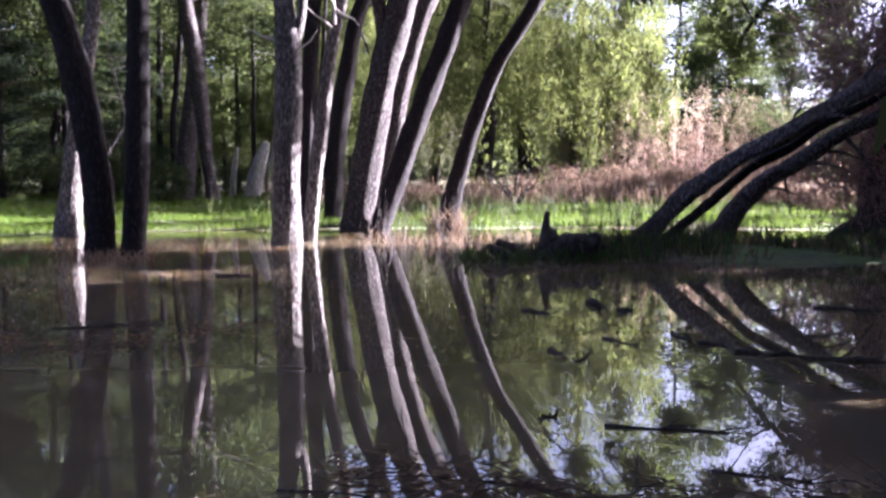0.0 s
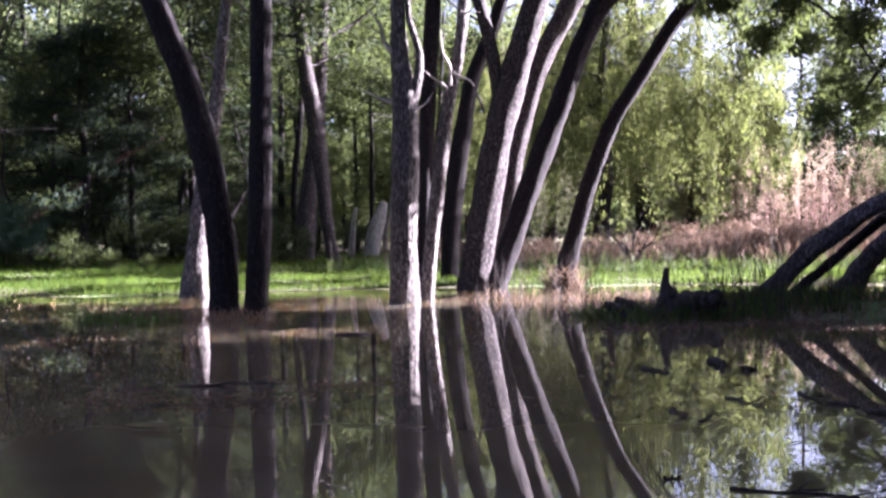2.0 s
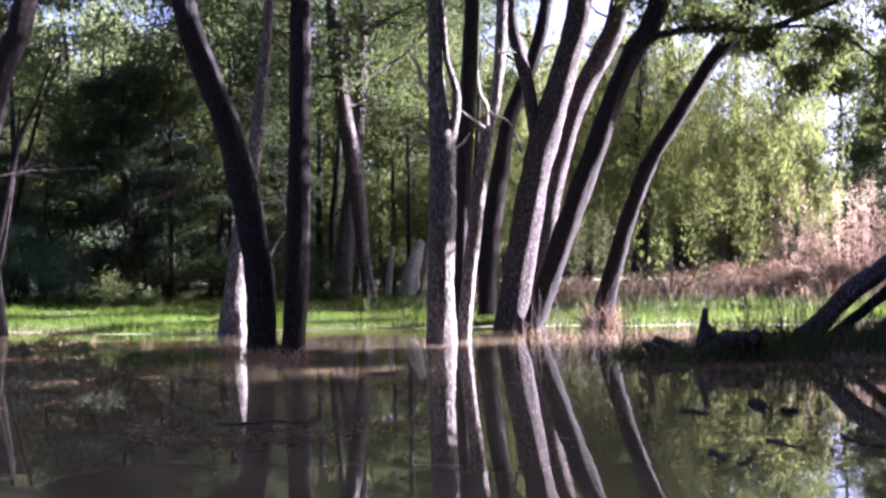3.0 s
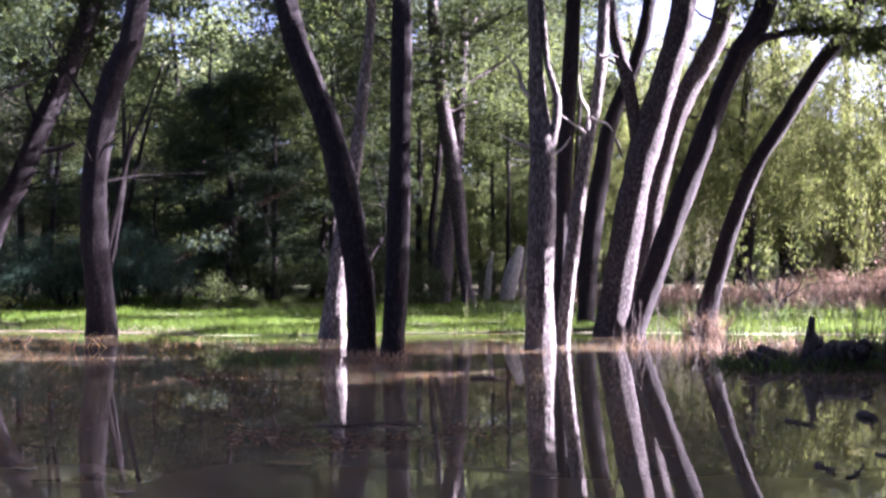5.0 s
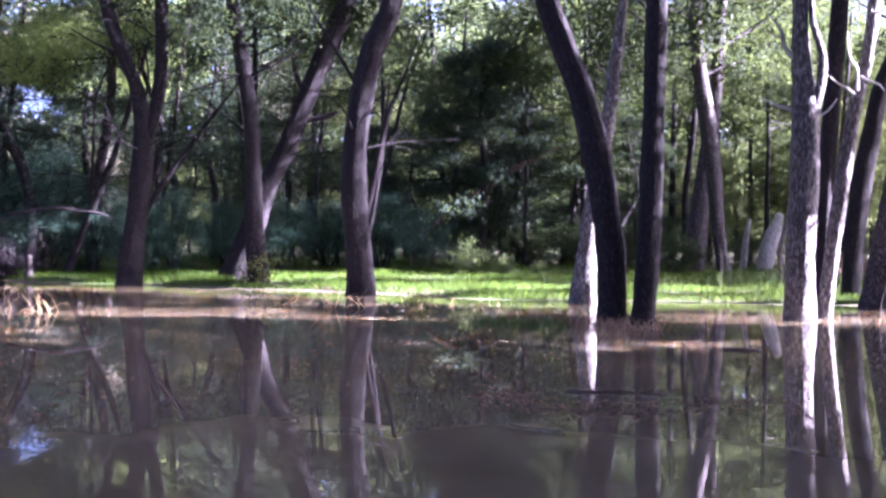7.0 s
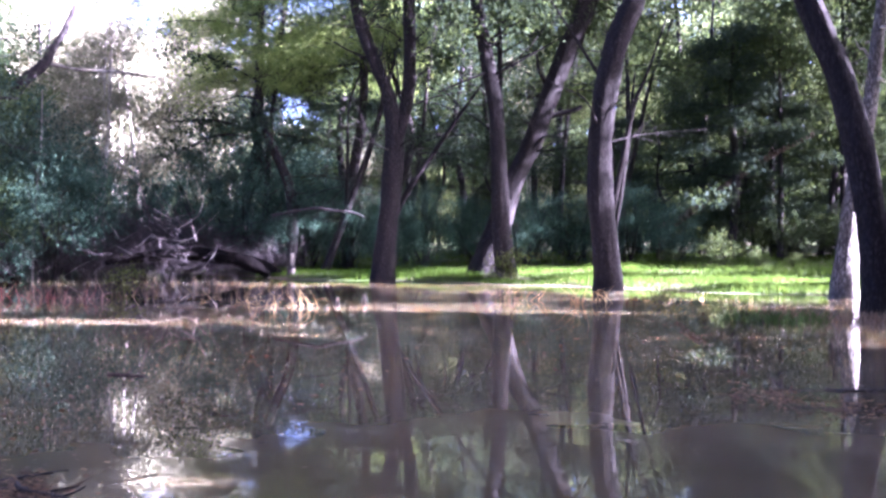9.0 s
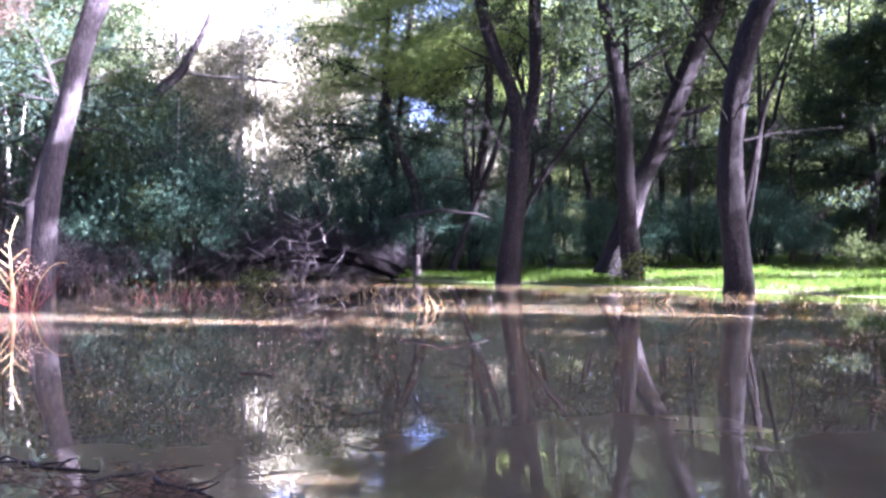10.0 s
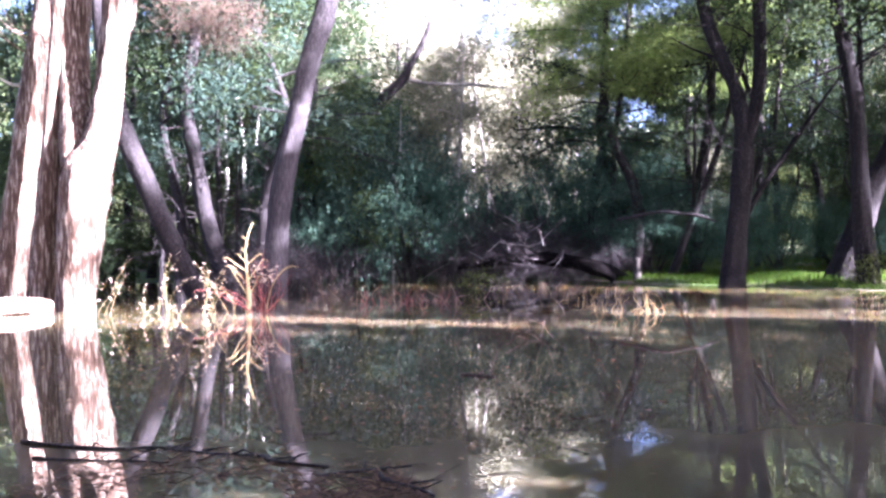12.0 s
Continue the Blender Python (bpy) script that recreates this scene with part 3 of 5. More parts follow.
flooded_tree("flooded_tree", "shaggy-barked trunk with dead side branches, half in shade", [(-26.71, 5.93, 0.0, 0.389), (-26.67, 6.13, 1.83, 0.347), (-26.6, 6.39, 3.77, 0.319), (-26.54, 6.64, 5.73, 0.278), (-26.49, 6.85, 7.05, 0.264)], BARK_RED, 29, 13, bare=5, stubs=[((-26.55, 6.5, 5.2), (-26.6, 7.2, 4.4), 0.05), ((-26.52, 6.75, 5.9), (-26.6, 6.0, 6.4), 0.05), ((-26.55, 6.5, 4.9), (-26.5, 5.7, 5.2), 0.05)], leaf=LEAF_MID, low=9, flare=0.1)
flooded_tree("flooded_tree", "dark trunk leaning back out of the flooded thicket", [(-25.1, 9.95, 0.0, 0.25), (-25.22, 9.63, 0.71, 0.233), (-25.35, 9.28, 1.52, 0.233), (-25.48, 8.93, 2.45, 0.233), (-25.69, 8.3, 4.17, 0.233), (-25.78, 8.02, 5.47, 0.219)], BARK_DARK, 30, 11, leaf=LEAF_DARK, low=7.5)
flooded_tree("flooded_tree", "dark forked trunk among pale stems in the flooded wood", [(-30.4, 12.9, 0.0, 0.27), (-30.57, 12.42, 1.7, 0.251), (-30.69, 12.12, 3.51, 0.218), (-30.8, 11.85, 5.47, 0.184), (-30.7, 12.11, 7.43, 0.168)], BARK_DARK, 31, 12, leaf=LEAF_MID, low=7)
flooded_tree("bank_tree", "trunk on the grass with a sunlit foot", [(-6.85, 33.3, 0.38, 0.2), (-7.04, 33.26, 1.79, 0.19), (-7.19, 33.23, 3.51, 0.242), (-7.43, 33.18, 5.23, 0.242), (-7.66, 33.12, 6.77, 0.207), (-7.9, 33.07, 9.0, 0.173)], BARK_GREY, 32, 13, leaf=LEAF_DARK, low=6.2, crown=4.6, n_leaf=120)
flooded_tree("bank_tree", "dark leaning trunk behind the grass strip", [(-7.95, 34.05, 0.4, 0.34), (-7.76, 34.13, 2.51, 0.267), (-7.48, 34.19, 4.81, 0.231), (-7.29, 34.23, 7.12, 0.178)], BARK_GREY, 33, 12, leaf=LEAF_DARK, low=6.0, crown=4.6, n_leaf=120)
flooded_tree("bank_tree", "dark spreading tree with boughs of fine hanging foliage", [(18.4, 39.0, 0.4, 0.46), (18.2, 38.9, 3.0, 0.38), (17.8, 38.8, 6.0, 0.34), (17.2, 38.7, 9.5, 0.28)], BARK_DARK, 34, 14, hang=LEAF_BOUGH, tufts=44, forks=[[(17.3, 38.6, 9.0, 0.26), (14.6, 38.1, 10.0, 0.2), (11.4, 37.6, 10.2, 0.15), (7.6, 38.4, 10.3, 0.11), (3.6, 39.4, 10.4, 0.03)], [(17.5, 38.8, 8.0, 0.22), (14.7, 37.3, 8.9, 0.16), (12.2, 37.2, 8.3, 0.12), (10.2, 37.1, 6.2, 0.07), (9.6, 37.2, 5.0, 0.02)], [(14.6, 38.0, 9.9, 0.1), (13.0, 37.2, 8.0, 0.07), (12.4, 37.0, 6.4, 0.02)]], hanging=[(7.71, 38.05, 9.15, 1.14, 0.98, 0.7), (8.55, 37.88, 8.14, 1.14, 0.98, 0.88), (9.73, 37.55, 7.47, 1.3, 0.98, 1.05), (10.57, 37.21, 6.29, 1.14, 0.98, 1.05), (9.22, 37.55, 6.29, 0.81, 0.81, 0.88), (9.89, 37.39, 5.12, 0.65, 0.65, 0.7), (11.57, 36.88, 8.47, 1.3, 0.98, 1.05), (11.23, 36.88, 5.63, 0.65, 0.65, 0.88), (3.68, 39.56, 10.48, 1.46, 0.98, 0.61), (5.36, 39.07, 10.15, 1.46, 0.98, 0.61), (13.74, 36.55, 9.15, 1.46, 1.14, 0.88), (13.25, 36.55, 7.47, 0.98, 0.98, 0.7), (12.0, 37.0, 7.6, 1.0, 0.9, 0.6), (13.5, 36.7, 8.3, 1.0, 0.9, 0.5), (12.8, 36.8, 6.6, 0.7, 0.7, 0.6), (8.2, 38.0, 7.3, 0.6, 0.6, 0.5), (6.54, 38.56, 8.47, 0.81, 0.65, 0.7), (5.03, 39.23, 9.15, 0.65, 0.65, 0.53)])


def slanting_stem(label, rows, bark, seed, twiglets=6):
    """A thin leaning stem with a few crooked side twigs."""
    rng = np.random.default_rng(seed)
    rows = [(rows[0][0], rows[0][1], rows[0][2] - 1.2, rows[0][3])] + rows
    t = thing("slanting_stem", label, "tree", rows[0][:3])
    p = np.asarray(rows, float) - np.array([*rows[0][:3], 0])
    part("stem", tube(Build(), [tuple(r) for r in p], 9, 0.2, 0.18, 0, seed), bark, t)
    s = spline(p, 0.3)
    for k in range(twiglets):
        b = s[int(len(s) * rng.uniform(0.35, 0.98))]
        w = np.array([[rng.normal(), rng.normal(), 0.8]])
        part("twig", twigs(Build(), rng, b[None, :3], w, 1.3, 0.018, 0.15, 4, 6), bark, t)
    return t


slanting_stem("thin dark stem slanting across behind the forked trunk", [(-20.84, 23.62, 1.01, 0.1), (-20.44, 23.97, 2.29, 0.09), (-19.79, 24.51, 3.56, 0.075), (-19.09, 25.05, 4.82, 0.05), (-18.45, 25.53, 5.91, 0.025)], BARK_DARK, 35)
slanting_stem("slender reddish stem on the grass behind the tall trunk", [(-14.85, 25.49, 0.85, 0.1), (-14.73, 25.56, 1.43, 0.09), (-14.47, 25.71, 2.89, 0.08), (-14.15, 25.88, 4.63, 0.06), (-13.84, 26.05, 5.49, 0.04), (-13.4, 26.28, 6.91, 0.02)], BARK_DARK, 36, 2)
slanting_stem("thin leaning stem beside the reddish one", [(-14.77, 25.77, 0.84, 0.07), (-14.57, 25.88, 2.17, 0.06), (-14.40, 26.02, 3.78, 0.05), (-14.25, 26.1, 5.48, 0.025)], BARK_DARK, 37, 2)
slanting_stem("low slanting stem under the layered evergreen", [(-16.53, 31.98, 1.4, 0.15), (-16.16, 32.17, 1.6, 0.14), (-15.17, 32.65, 2.37, 0.12), (-13.84, 33.24, 3.44, 0.1), (-12.32, 33.82, 4.28, 0.07)], BARK_RED, 38)


# ---- broken stump, fallen trunks, log ----
def stump_on_grass(at, lean, tall, radius, seed):
    t = thing("tree_stump", "broken whitish tree stump leaning on the grass", "stump", at)
    part("trunk", tube(Build(), [(0, 0, -0.2, radius), (lean * 0.5, 0.03, tall * 0.55, radius), (lean, 0.05, tall, radius * 0.5)], 14, 0.1, 0.25, 0.2, seed), STUMP_WOOD, t)
    return t


stump_on_grass((-6.12, 35.48, 0.45), 0.5, 1.75, 0.24, 5)
stump_on_grass((-6.75, 35.6, 0.45), 0.18, 1.6, 0.1, 6)


def rooted_stump(at):
    """An uprooted, rotten stump: a heap of gnarled roots with one spike."""
    rng = np.random.default_rng(41)
    t = thing("dead_stump", "black rotten stump with gnarled roots and one spike", "stump", at)
    part("spike", tube(Build(), [(0, 0, -0.1, 0.17), (-0.03, 0, 0.3, 0.12), (-0.07, 0, 0.52, 0.05), (-0.05, 0, 0.72, 0.035)], 9, 0.05, 0.45, 0.3, 2), DEAD_WOOD, t)
    part("root", tube(Build(), [(-0.2, 0, 0.0, 0.13), (0.15, 0, 0.18, 0.2), (0.5, 0.05, 0.2, 0.17), (0.8, 0, 0.05, 0.1)], 10, 0.05, 0.6, 0, 4), DEAD_WOOD, t)
    for k in range(26):
        a = rng.uniform(0, 2 * np.pi)
        x0, z0 = rng.uniform(-0.15, 0.75), rng.uniform(0.02, 0.26)
        ln = rng.uniform(0.14, 0.42)
        x, y, z = math.cos(a) * ln, math.sin(a) * ln * 0.7, rng.uniform(-0.1, 0.24)
        r = rng.uniform(0.035, 0.085)
        part("root", tube(Build(), [(x0, 0, z0, r), (x0 + x * 0.5, y * 0.5, z0 + z * 0.9, r * 1.1), (x0 + x, y, z0 + z * 0.5 + rng.normal() * 0.05, r * 0.45)], 7, 0.05, 0.5, 0, k), DEAD_WOOD, t)
    part("root", tube(Build(), [(-0.95, -0.05, 0.22, 0.05), (-0.75, 0, 0.1, 0.11), (-0.5, 0, -0.05, 0.08)], 8, 0.05, 0.5, 0, 40), DEAD_WOOD, t)
    return t


rooted_stump((1.6, 16.43, 0.0))
snag = thing("floating_snag", "short black broken branch poking out of the water", "branch", (0.95, 16.9, 0.0))
part("trunk", tube(Build(), [(0.45, 0, -0.05, 0.09), (0.1, 0, 0.12, 0.1), (-0.12, 0, 0.26, 0.05)], 9, 0.08, 0.3), DEAD_WOOD, snag)


def fallen_tree(label, nodes, bark, seed, stub=()):
    t = thing("fallen_tree", label, "fallen tree", nodes[0][:3])
    off = np.array([*nodes[0][:3], 0])
    part("trunk", tube(Build(), [tuple(np.subtract(r, off)) for r in nodes], 18, 0.1, 0.38, 0.2, seed), bark, t)
    for a, b, r in stub:
        a, b = np.subtract(a, off[:3]), np.subtract(b, off[:3])
        part("branch", tube(Build(), [(*a, r), (*(a * 0.5 + b * 0.5 + np.array([0, 0, 0.08])), r * 0.7), (*b, r * 0.3)], 7, 0.15, 0.15), bark, t)
    return t


fallen_tree("grey weathered trunk fallen at a slant out of the weedy bank", [(2.98, 18.47, -0.15, 0.17), (3.55, 18.36, 0.46, 0.152), (3.95, 18.28, 0.89, 0.147), (4.3, 18.2, 1.16, 0.152), (4.72, 18.09, 1.49, 0.142), (5.39, 17.91, 1.86, 0.152), (5.88, 17.75, 2.2, 0.142), (6.35, 17.59, 2.48, 0.142), (6.86, 17.39, 2.79, 0.152), (7.98, 16.95, 3.47, 0.12)], FALLEN_BARK, 51, [((6.42, 17.56, 2.51), (6.76, 17.01, 3.14), 0.05), ((5.51, 17.87, 1.93), (5.69, 17.6, 2.41), 0.03), ((5.88, 17.75, 2.15), (6.48, 17.22, 2.08), 0.035), ((4.72, 18.09, 1.48), (5.05, 17.8, 1.42), 0.03), ((6.11, 17.67, 2.33), (6.41, 17.78, 2.87), 0.03)])
fallen_tree("second grey fallen trunk resting behind the first", [(4.47, 19.09, -0.15, 0.21), (4.86, 18.99, 0.43, 0.179), (5.12, 18.92, 0.82, 0.169), (5.49, 18.82, 1.18, 0.149), (5.83, 18.71, 1.39, 0.139), (6.17, 18.6, 1.63, 0.129), (6.58, 18.46, 1.94, 0.119), (7.21, 18.23, 2.27, 0.109), (8.6, 17.72, 3.0, 0.09)], FALLEN_BARK, 52, [((5.83, 18.71, 1.39), (6.61, 18.24, 1.35), 0.04), ((5.32, 18.86, 1.01), (5.96, 18.46, 0.88), 0.03), ((6.17, 18.6, 1.63), (7.03, 18.62, 1.49), 0.035), ((5.71, 18.75, 1.3), (5.82, 18.61, 0.55), 0.025), ((6.58, 18.46, 1.94), (7.17, 18.24, 1.07), 0.04)])
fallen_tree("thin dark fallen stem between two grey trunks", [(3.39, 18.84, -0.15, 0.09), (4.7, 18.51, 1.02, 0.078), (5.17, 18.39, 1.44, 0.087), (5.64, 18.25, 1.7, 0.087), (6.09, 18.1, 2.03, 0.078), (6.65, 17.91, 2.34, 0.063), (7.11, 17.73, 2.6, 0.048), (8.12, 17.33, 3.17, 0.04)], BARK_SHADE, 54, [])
fallen_tree("dark fallen log lying across the far bank", [(-24.9, 23.6, -0.15, 0.2), (-25.3, 23.1, 0.28, 0.2), (-26.0, 22.3, 0.62, 0.21), (-26.8, 21.4, 0.74, 0.18), (-27.7, 20.4, 0.66, 0.13), (-28.4, 19.6, 0.5, 0.08)], LOG_SHADE_BARK, 53)


fallen_tree("bleached log lying in the water against the massive tree", [(-22.6, 3.6, 0.12, 0.2), (-22.9, 4.6, 0.16, 0.2), (-23.2, 5.6, 0.14, 0.18), (-23.3, 6.0, 0.10, 0.15)], BARK_RED, 55)


def loose_bough(label, nodes, bark, seed, shoots=5):
    """A bare crooked bough caught among the bushes, with thin shoots along it."""
    rng = np.random.default_rng(seed)
    t = thing("bare_bough", label, "branch", nodes[0][:3], "bare boughs in the thicket")
    off = np.array([*nodes[0][:3], 0])
    rows = [tuple(np.subtract(r, off)) for r in nodes]
    part("bough", tube(Build(), rows, 9, 0.15, 0.2, 0, seed), bark, t)
    for k in range(shoots):
        a = np.array(rows[1 + k % (len(rows) - 1)][:3])
        w = rng.normal(size=(1, 3)) * np.array([0.7, 0.7, 0.5]) + np.array([0, 0, 0.4])
        part("shoot", twigs(Build(), rng, a[None], w, 0.9, 0.014, 0.25, 4, 5), bark, t)


loose_bough("grey bare bough sticking out of the blue-green bush", [(-25.4, 23.6, 1.9, 0.05), (-24.18, 24.19, 2.11, 0.05), (-23.83, 24.53, 2.04, 0.045), (-23.4, 24.95, 1.98, 0.04), (-23.03, 25.29, 1.79, 0.025)], BARK_VIOLET, 56, 3)
loose_bough("crooked dark bough rising over the blue-green thicket", [(-31.14, 18.07, 5.22, 0.183), (-30.86, 18.53, 5.96, 0.174), (-30.55, 19.05, 6.54, 0.164), (-30.43, 19.24, 6.97, 0.128), (-30.24, 19.53, 7.51, 0.101), (-30.04, 19.84, 8.38, 0.073)], BARK_SHADE, 57, 6)
loose_bough("thin pale bough reaching out over the thicket", [(-30.69, 19.2, 6.58, 0.064), (-30.14, 20.05, 6.42, 0.055), (-29.52, 20.96, 6.39, 0.055), (-28.85, 21.87, 6.27, 0.037)], BARK_PALE, 58, 4)


def thicket(name, label, blob, n, length, radius, mat, seed, up=0.3):
    """A tangle of thin bare twigs."""
    rng = np.random.default_rng(seed)
    d = unit(rng.normal(size=(n, 3)))
    c = d * rng.uniform(0, 1, (n, 1)) ** 0.5 * np.array(blob[3:])
    c[:, 2] = np.abs(c[:, 2]) if blob[2] < 0.6 else c[:, 2]
    w = rng.normal(size=(n, 3)) + np.array([0, 0, up])
    ob = part(name, twigs(Build(), rng, c, w, length, radius, 0.45, 3, 5), mat)
    ob.location = blob[:3]
    return tagged(ob, label, "brushwood", kind="stuff")


thicket("dry_branch_tangle", "dense reddish dry twigs of the fallen tree's crown", (8.3, 18.8, 3.3, 2.5, 1.5, 1.3), 3800, 0.9, 0.011, TWIG_RED, 61)
thicket("dry_branch_tangle", "reddish bare brush standing on the bank", (9.0, 21.4, 1.3, 2.6, 1.4, 1.5), 2200, 1.0, 0.012, TWIG_RED, 62, 1.0)
thicket("brush_pile", "heap of violet-grey bare branches on the far bank", (-28.2, 22.0, 0.3, 2.2, 1.9, 1.5), 1100, 1.4, 0.014, BARK_VIOLET, 63, 0.2)
thicket("brush_pile", "low sprawl of grey bare branches behind a black log", (-26.6, 24.2, 0.3, 1.8, 1.5, 0.9), 600, 1.3, 0.014, BARK_VIOLET, 72, 0.2)
thicket("brush_pile", "grey bare brush in the flooded edge", (-29.9, 20.5, 0.3, 2.5, 1.8, 1.25), 1100, 1.5, 0.013, TWIG_GREY, 64, 0.4)
thicket("dry_branch_tangle", "spray of bare brown twigs hanging beside the massive tree", (-24.9, 10.3, 6.6, 1.3, 1.3, 0.8), 520, 0.9, 0.009, LITTER_TWIG, 69, 0.0)
thicket("brush_pile", "low dark brush along the flooded edge", (-32.4, 17.9, 0.2, 2.6, 2.4, 1.1), 900, 1.1, 0.013, BARK_VIOLET, 65, 0.4)
thicket("brush_pile", "bigger grey branches sticking out of a brush heap", (-27.9, 21.2, 0.4, 2.3, 1.9, 1.3), 34, 2.1, 0.032, DEAD_GREY, 70, 0.5)
thicket("brush_pile", "dark bare brush under the pale stems", (-27.5, 12.8, 0.2, 1.6, 1.6, 1.2), 900, 1.0, 0.012, TWIG_GREY, 66, 0.4)


def dry_leaves(label, blob, n, seed):
    rng = np.random.default_rng(seed)
    c, _ = clumps(rng, (0, 0, 0, *blob[3:]), n, 26, 0.16, 0.1)
    ob = part("withered_leaves", leaves(Build(), c, rng, 0.09, 0.036, 0.4), LEAF_RUST, smooth=False)
    ob.location = blob[:3]
    tagged(ob, label, "dead leaves", kind="stuff")


dry_leaves("withered pinkish-brown leaves on the fallen crown", (8.5, 18.9, 3.2, 2.3, 1.4, 1.3), 420, 67)
dry_leaves("withered brown leaves on the bank brush", (9.2, 21.5, 1.4, 2.4, 1.2, 1.3), 110, 68)
snag_tree = thing("dead_tree", "thick black dead trunk with spreading roots on the bank", "dead tree", (8.5, 21.6, 0.05))
part("trunk", tube(Build(), [(0.1, 0, -0.2, 0.55), (0.0, 0, 0.35, 0.42), (-0.15, 0, 1.3, 0.3), (-0.1, 0, 2.6, 0.26), (0.2, 0, 4.2, 0.2)], 18, 0.14, 0.3, 0.5, 8), DEAD_WOOD, snag_tree)
for k in range(6):
    a = k * 1.05 + 0.3
    part("root", tube(Build(), [(math.cos(a) * 0.25, math.sin(a) * 0.25, 0.35, 0.16), (math.cos(a) * 0.7, math.sin(a) * 0.6, 0.15, 0.11), (math.cos(a) * 1.2, math.sin(a) * 1.0, -0.1, 0.05)], 8, 0.12, 0.3, 0, k), DEAD_WOOD, snag_tree)


# ---- wood behind the bank ----
def leafy_tree(name, label, bark, leaf, seed, tall=11.0, clear=3.5, reach=2.8, limbs=13, tufts=7, per=60, size=(0.14, 0.042), puff=(0.34, 0.34, 0.2), girth=0.2, stems=1, sway=0.5, droop=0.3, dead=0, group="trees of the wood", rise=(0.05, 0.6)):
    """A tree with a clear trunk; its limbs carry side shoots, and each shoot a tuft of small leaves, so that light shows between them."""
    rng = np.random.default_rng(seed)
    t = thing(name, label, "tree", group=group)
    crown = Build()
    for m in range(stems):
        k = np.cumsum(rng.normal(size=(5, 2)) * sway * np.array([[0], [0.5], [0.7], [0.7], [0.6]]), 0)
        foot = np.array([m * 0.45, (m % 2) * 0.3]) if m else np.zeros(2)
        g = girth * (1 if m == 0 else rng.uniform(0.6, 0.9))
        line = [(*(foot + k[i] + foot * z), z * tall, g * (1 - 0.8 * max(z, 0))) for i, z in enumerate((-0.03, 0.22, 0.45, 0.7, 0.97))]
        part("trunk", tube(Build(), line, 10, 0.4, 0.15, 0.2, seed + m), bark, t)
        s = spline(line, 0.2)
        s = s[s[:, 2] > clear]
        for q in range(max(3, limbs // stems)):
            b = s[int(rng.integers(len(s)))]
            up = (b[2] - clear) / (tall - clear)
            a = q * 2.4 + rng.uniform(-0.5, 0.5)
            ln = reach * (1.1 - 0.65 * up) * rng.uniform(0.6, 1.25)
            way = np.array([math.cos(a), math.sin(a), rng.uniform(*rise)])
            rows = [(*(b[:3] + way * ln * u + np.array([0, 0, -0.18 * ln * u * u]) + rng.normal(size=3) * 0.07 * ln * u), 0.3 * b[3] * (1 - 0.85 * u) + 0.008) for u in (0, 0.35, 0.7, 1.0)]
            limb = tube(Build(), rows, 5, 0.35)
            p = spline(rows, 0.15)[:, :3]
            at = p[(len(p) * rng.uniform(0.35, 1.0, tufts)).astype(int)]
            side = unit(rng.normal(size=(tufts, 3)) * np.array([1, 1, 0.5])) * 0.32 * reach / 2.8 * rng.uniform(0.2, 1.5, (tufts, 1))
            twigs(limb, rng, at, side, 0.5, 0.010, 0.15, 3, 3)
            part("limb", limb, bark, t)
            c = (at + side)[:, None] + rng.normal(size=(tufts, per, 3)) * np.array(puff) * rng.uniform(0.6, 1.4, (tufts, 1, 1))
            leaves(crown, c.reshape(-1, 3), rng, *size, droop, True)
        if dead:
            low = spline(line, 0.2)
            low = low[(low[:, 2] > 1.2) & (low[:, 2] < clear + 1)]
            b = low[rng.integers(0, len(low), dead)][:, :3]
            w = rng.normal(size=(dead, 3)) * np.array([1, 1, 0.35])
            tagged(part("dead_twig", twigs(Build(), rng, b, w, 1.9, 0.018, 0.22, 4, 6), bark, t), kind="stuff")
    part("crown", crown, leaf, t, smooth=False)
    return t


def layered_tree(label, leaf, seed, tall=9.0, boughs=20, low=0.2, reach=2.8, size=(0.16, 0.06)):
    """An evergreen whose foliage lies in flat, spreading layers with light between them."""
    rng = np.random.default_rng(seed)
    t = thing("layered_tree", label, "tree", group="layered evergreens")
    line = [(0, 0, -0.3, 0.2), (0.25, 0.1, tall * 0.35, 0.15), (0.1, -0.1, tall * 0.7, 0.09), (0.2, 0.1, tall, 0.03)]
    part("trunk", tube(Build(), line, 9, 0.4, 0.15, 0.2, seed), BARK_DARK, t)
    b = Build()
    s = spline(line, 0.2)
    for k in range(boughs):
        z = low + (0.98 - low) * (k + rng.uniform(0, 1)) / boughs
        base = s[min(len(s) - 1, int(z * len(s)))]
        a = k * 2.4 + rng.uniform(-0.4, 0.4)
        ln = reach * (1.15 - 0.75 * z) * rng.uniform(0.6, 1.25)
        way = np.array([math.cos(a), math.sin(a), 0.12])
        rows = [(*(base[:3] + way * ln * u + np.array([0, 0, 0.25 * ln * u * (0.8 - u)])), 0.045 * (1 - 0.85 * u)) for u in (0, 0.35, 0.7, 1.0)]
        part("bough", tube(Build(), rows, 5, 0.4), BARK_DARK, t)
        for u in (0.35, 0.55, 0.72, 0.88, 1.0):
            c0 = base[:3] + way * ln * u + np.array([0, 0, 0.25 * ln * u * (0.8 - u) - 0.1 * u])
            c, _ = clumps(rng, (*c0, 0.6, 0.6, 0.3), 9, 24, 0.17, 0.1)
            leaves(b, c, rng, *size, 0.45, True)
    part("crown", b, leaf, t, smooth=False)
    return t


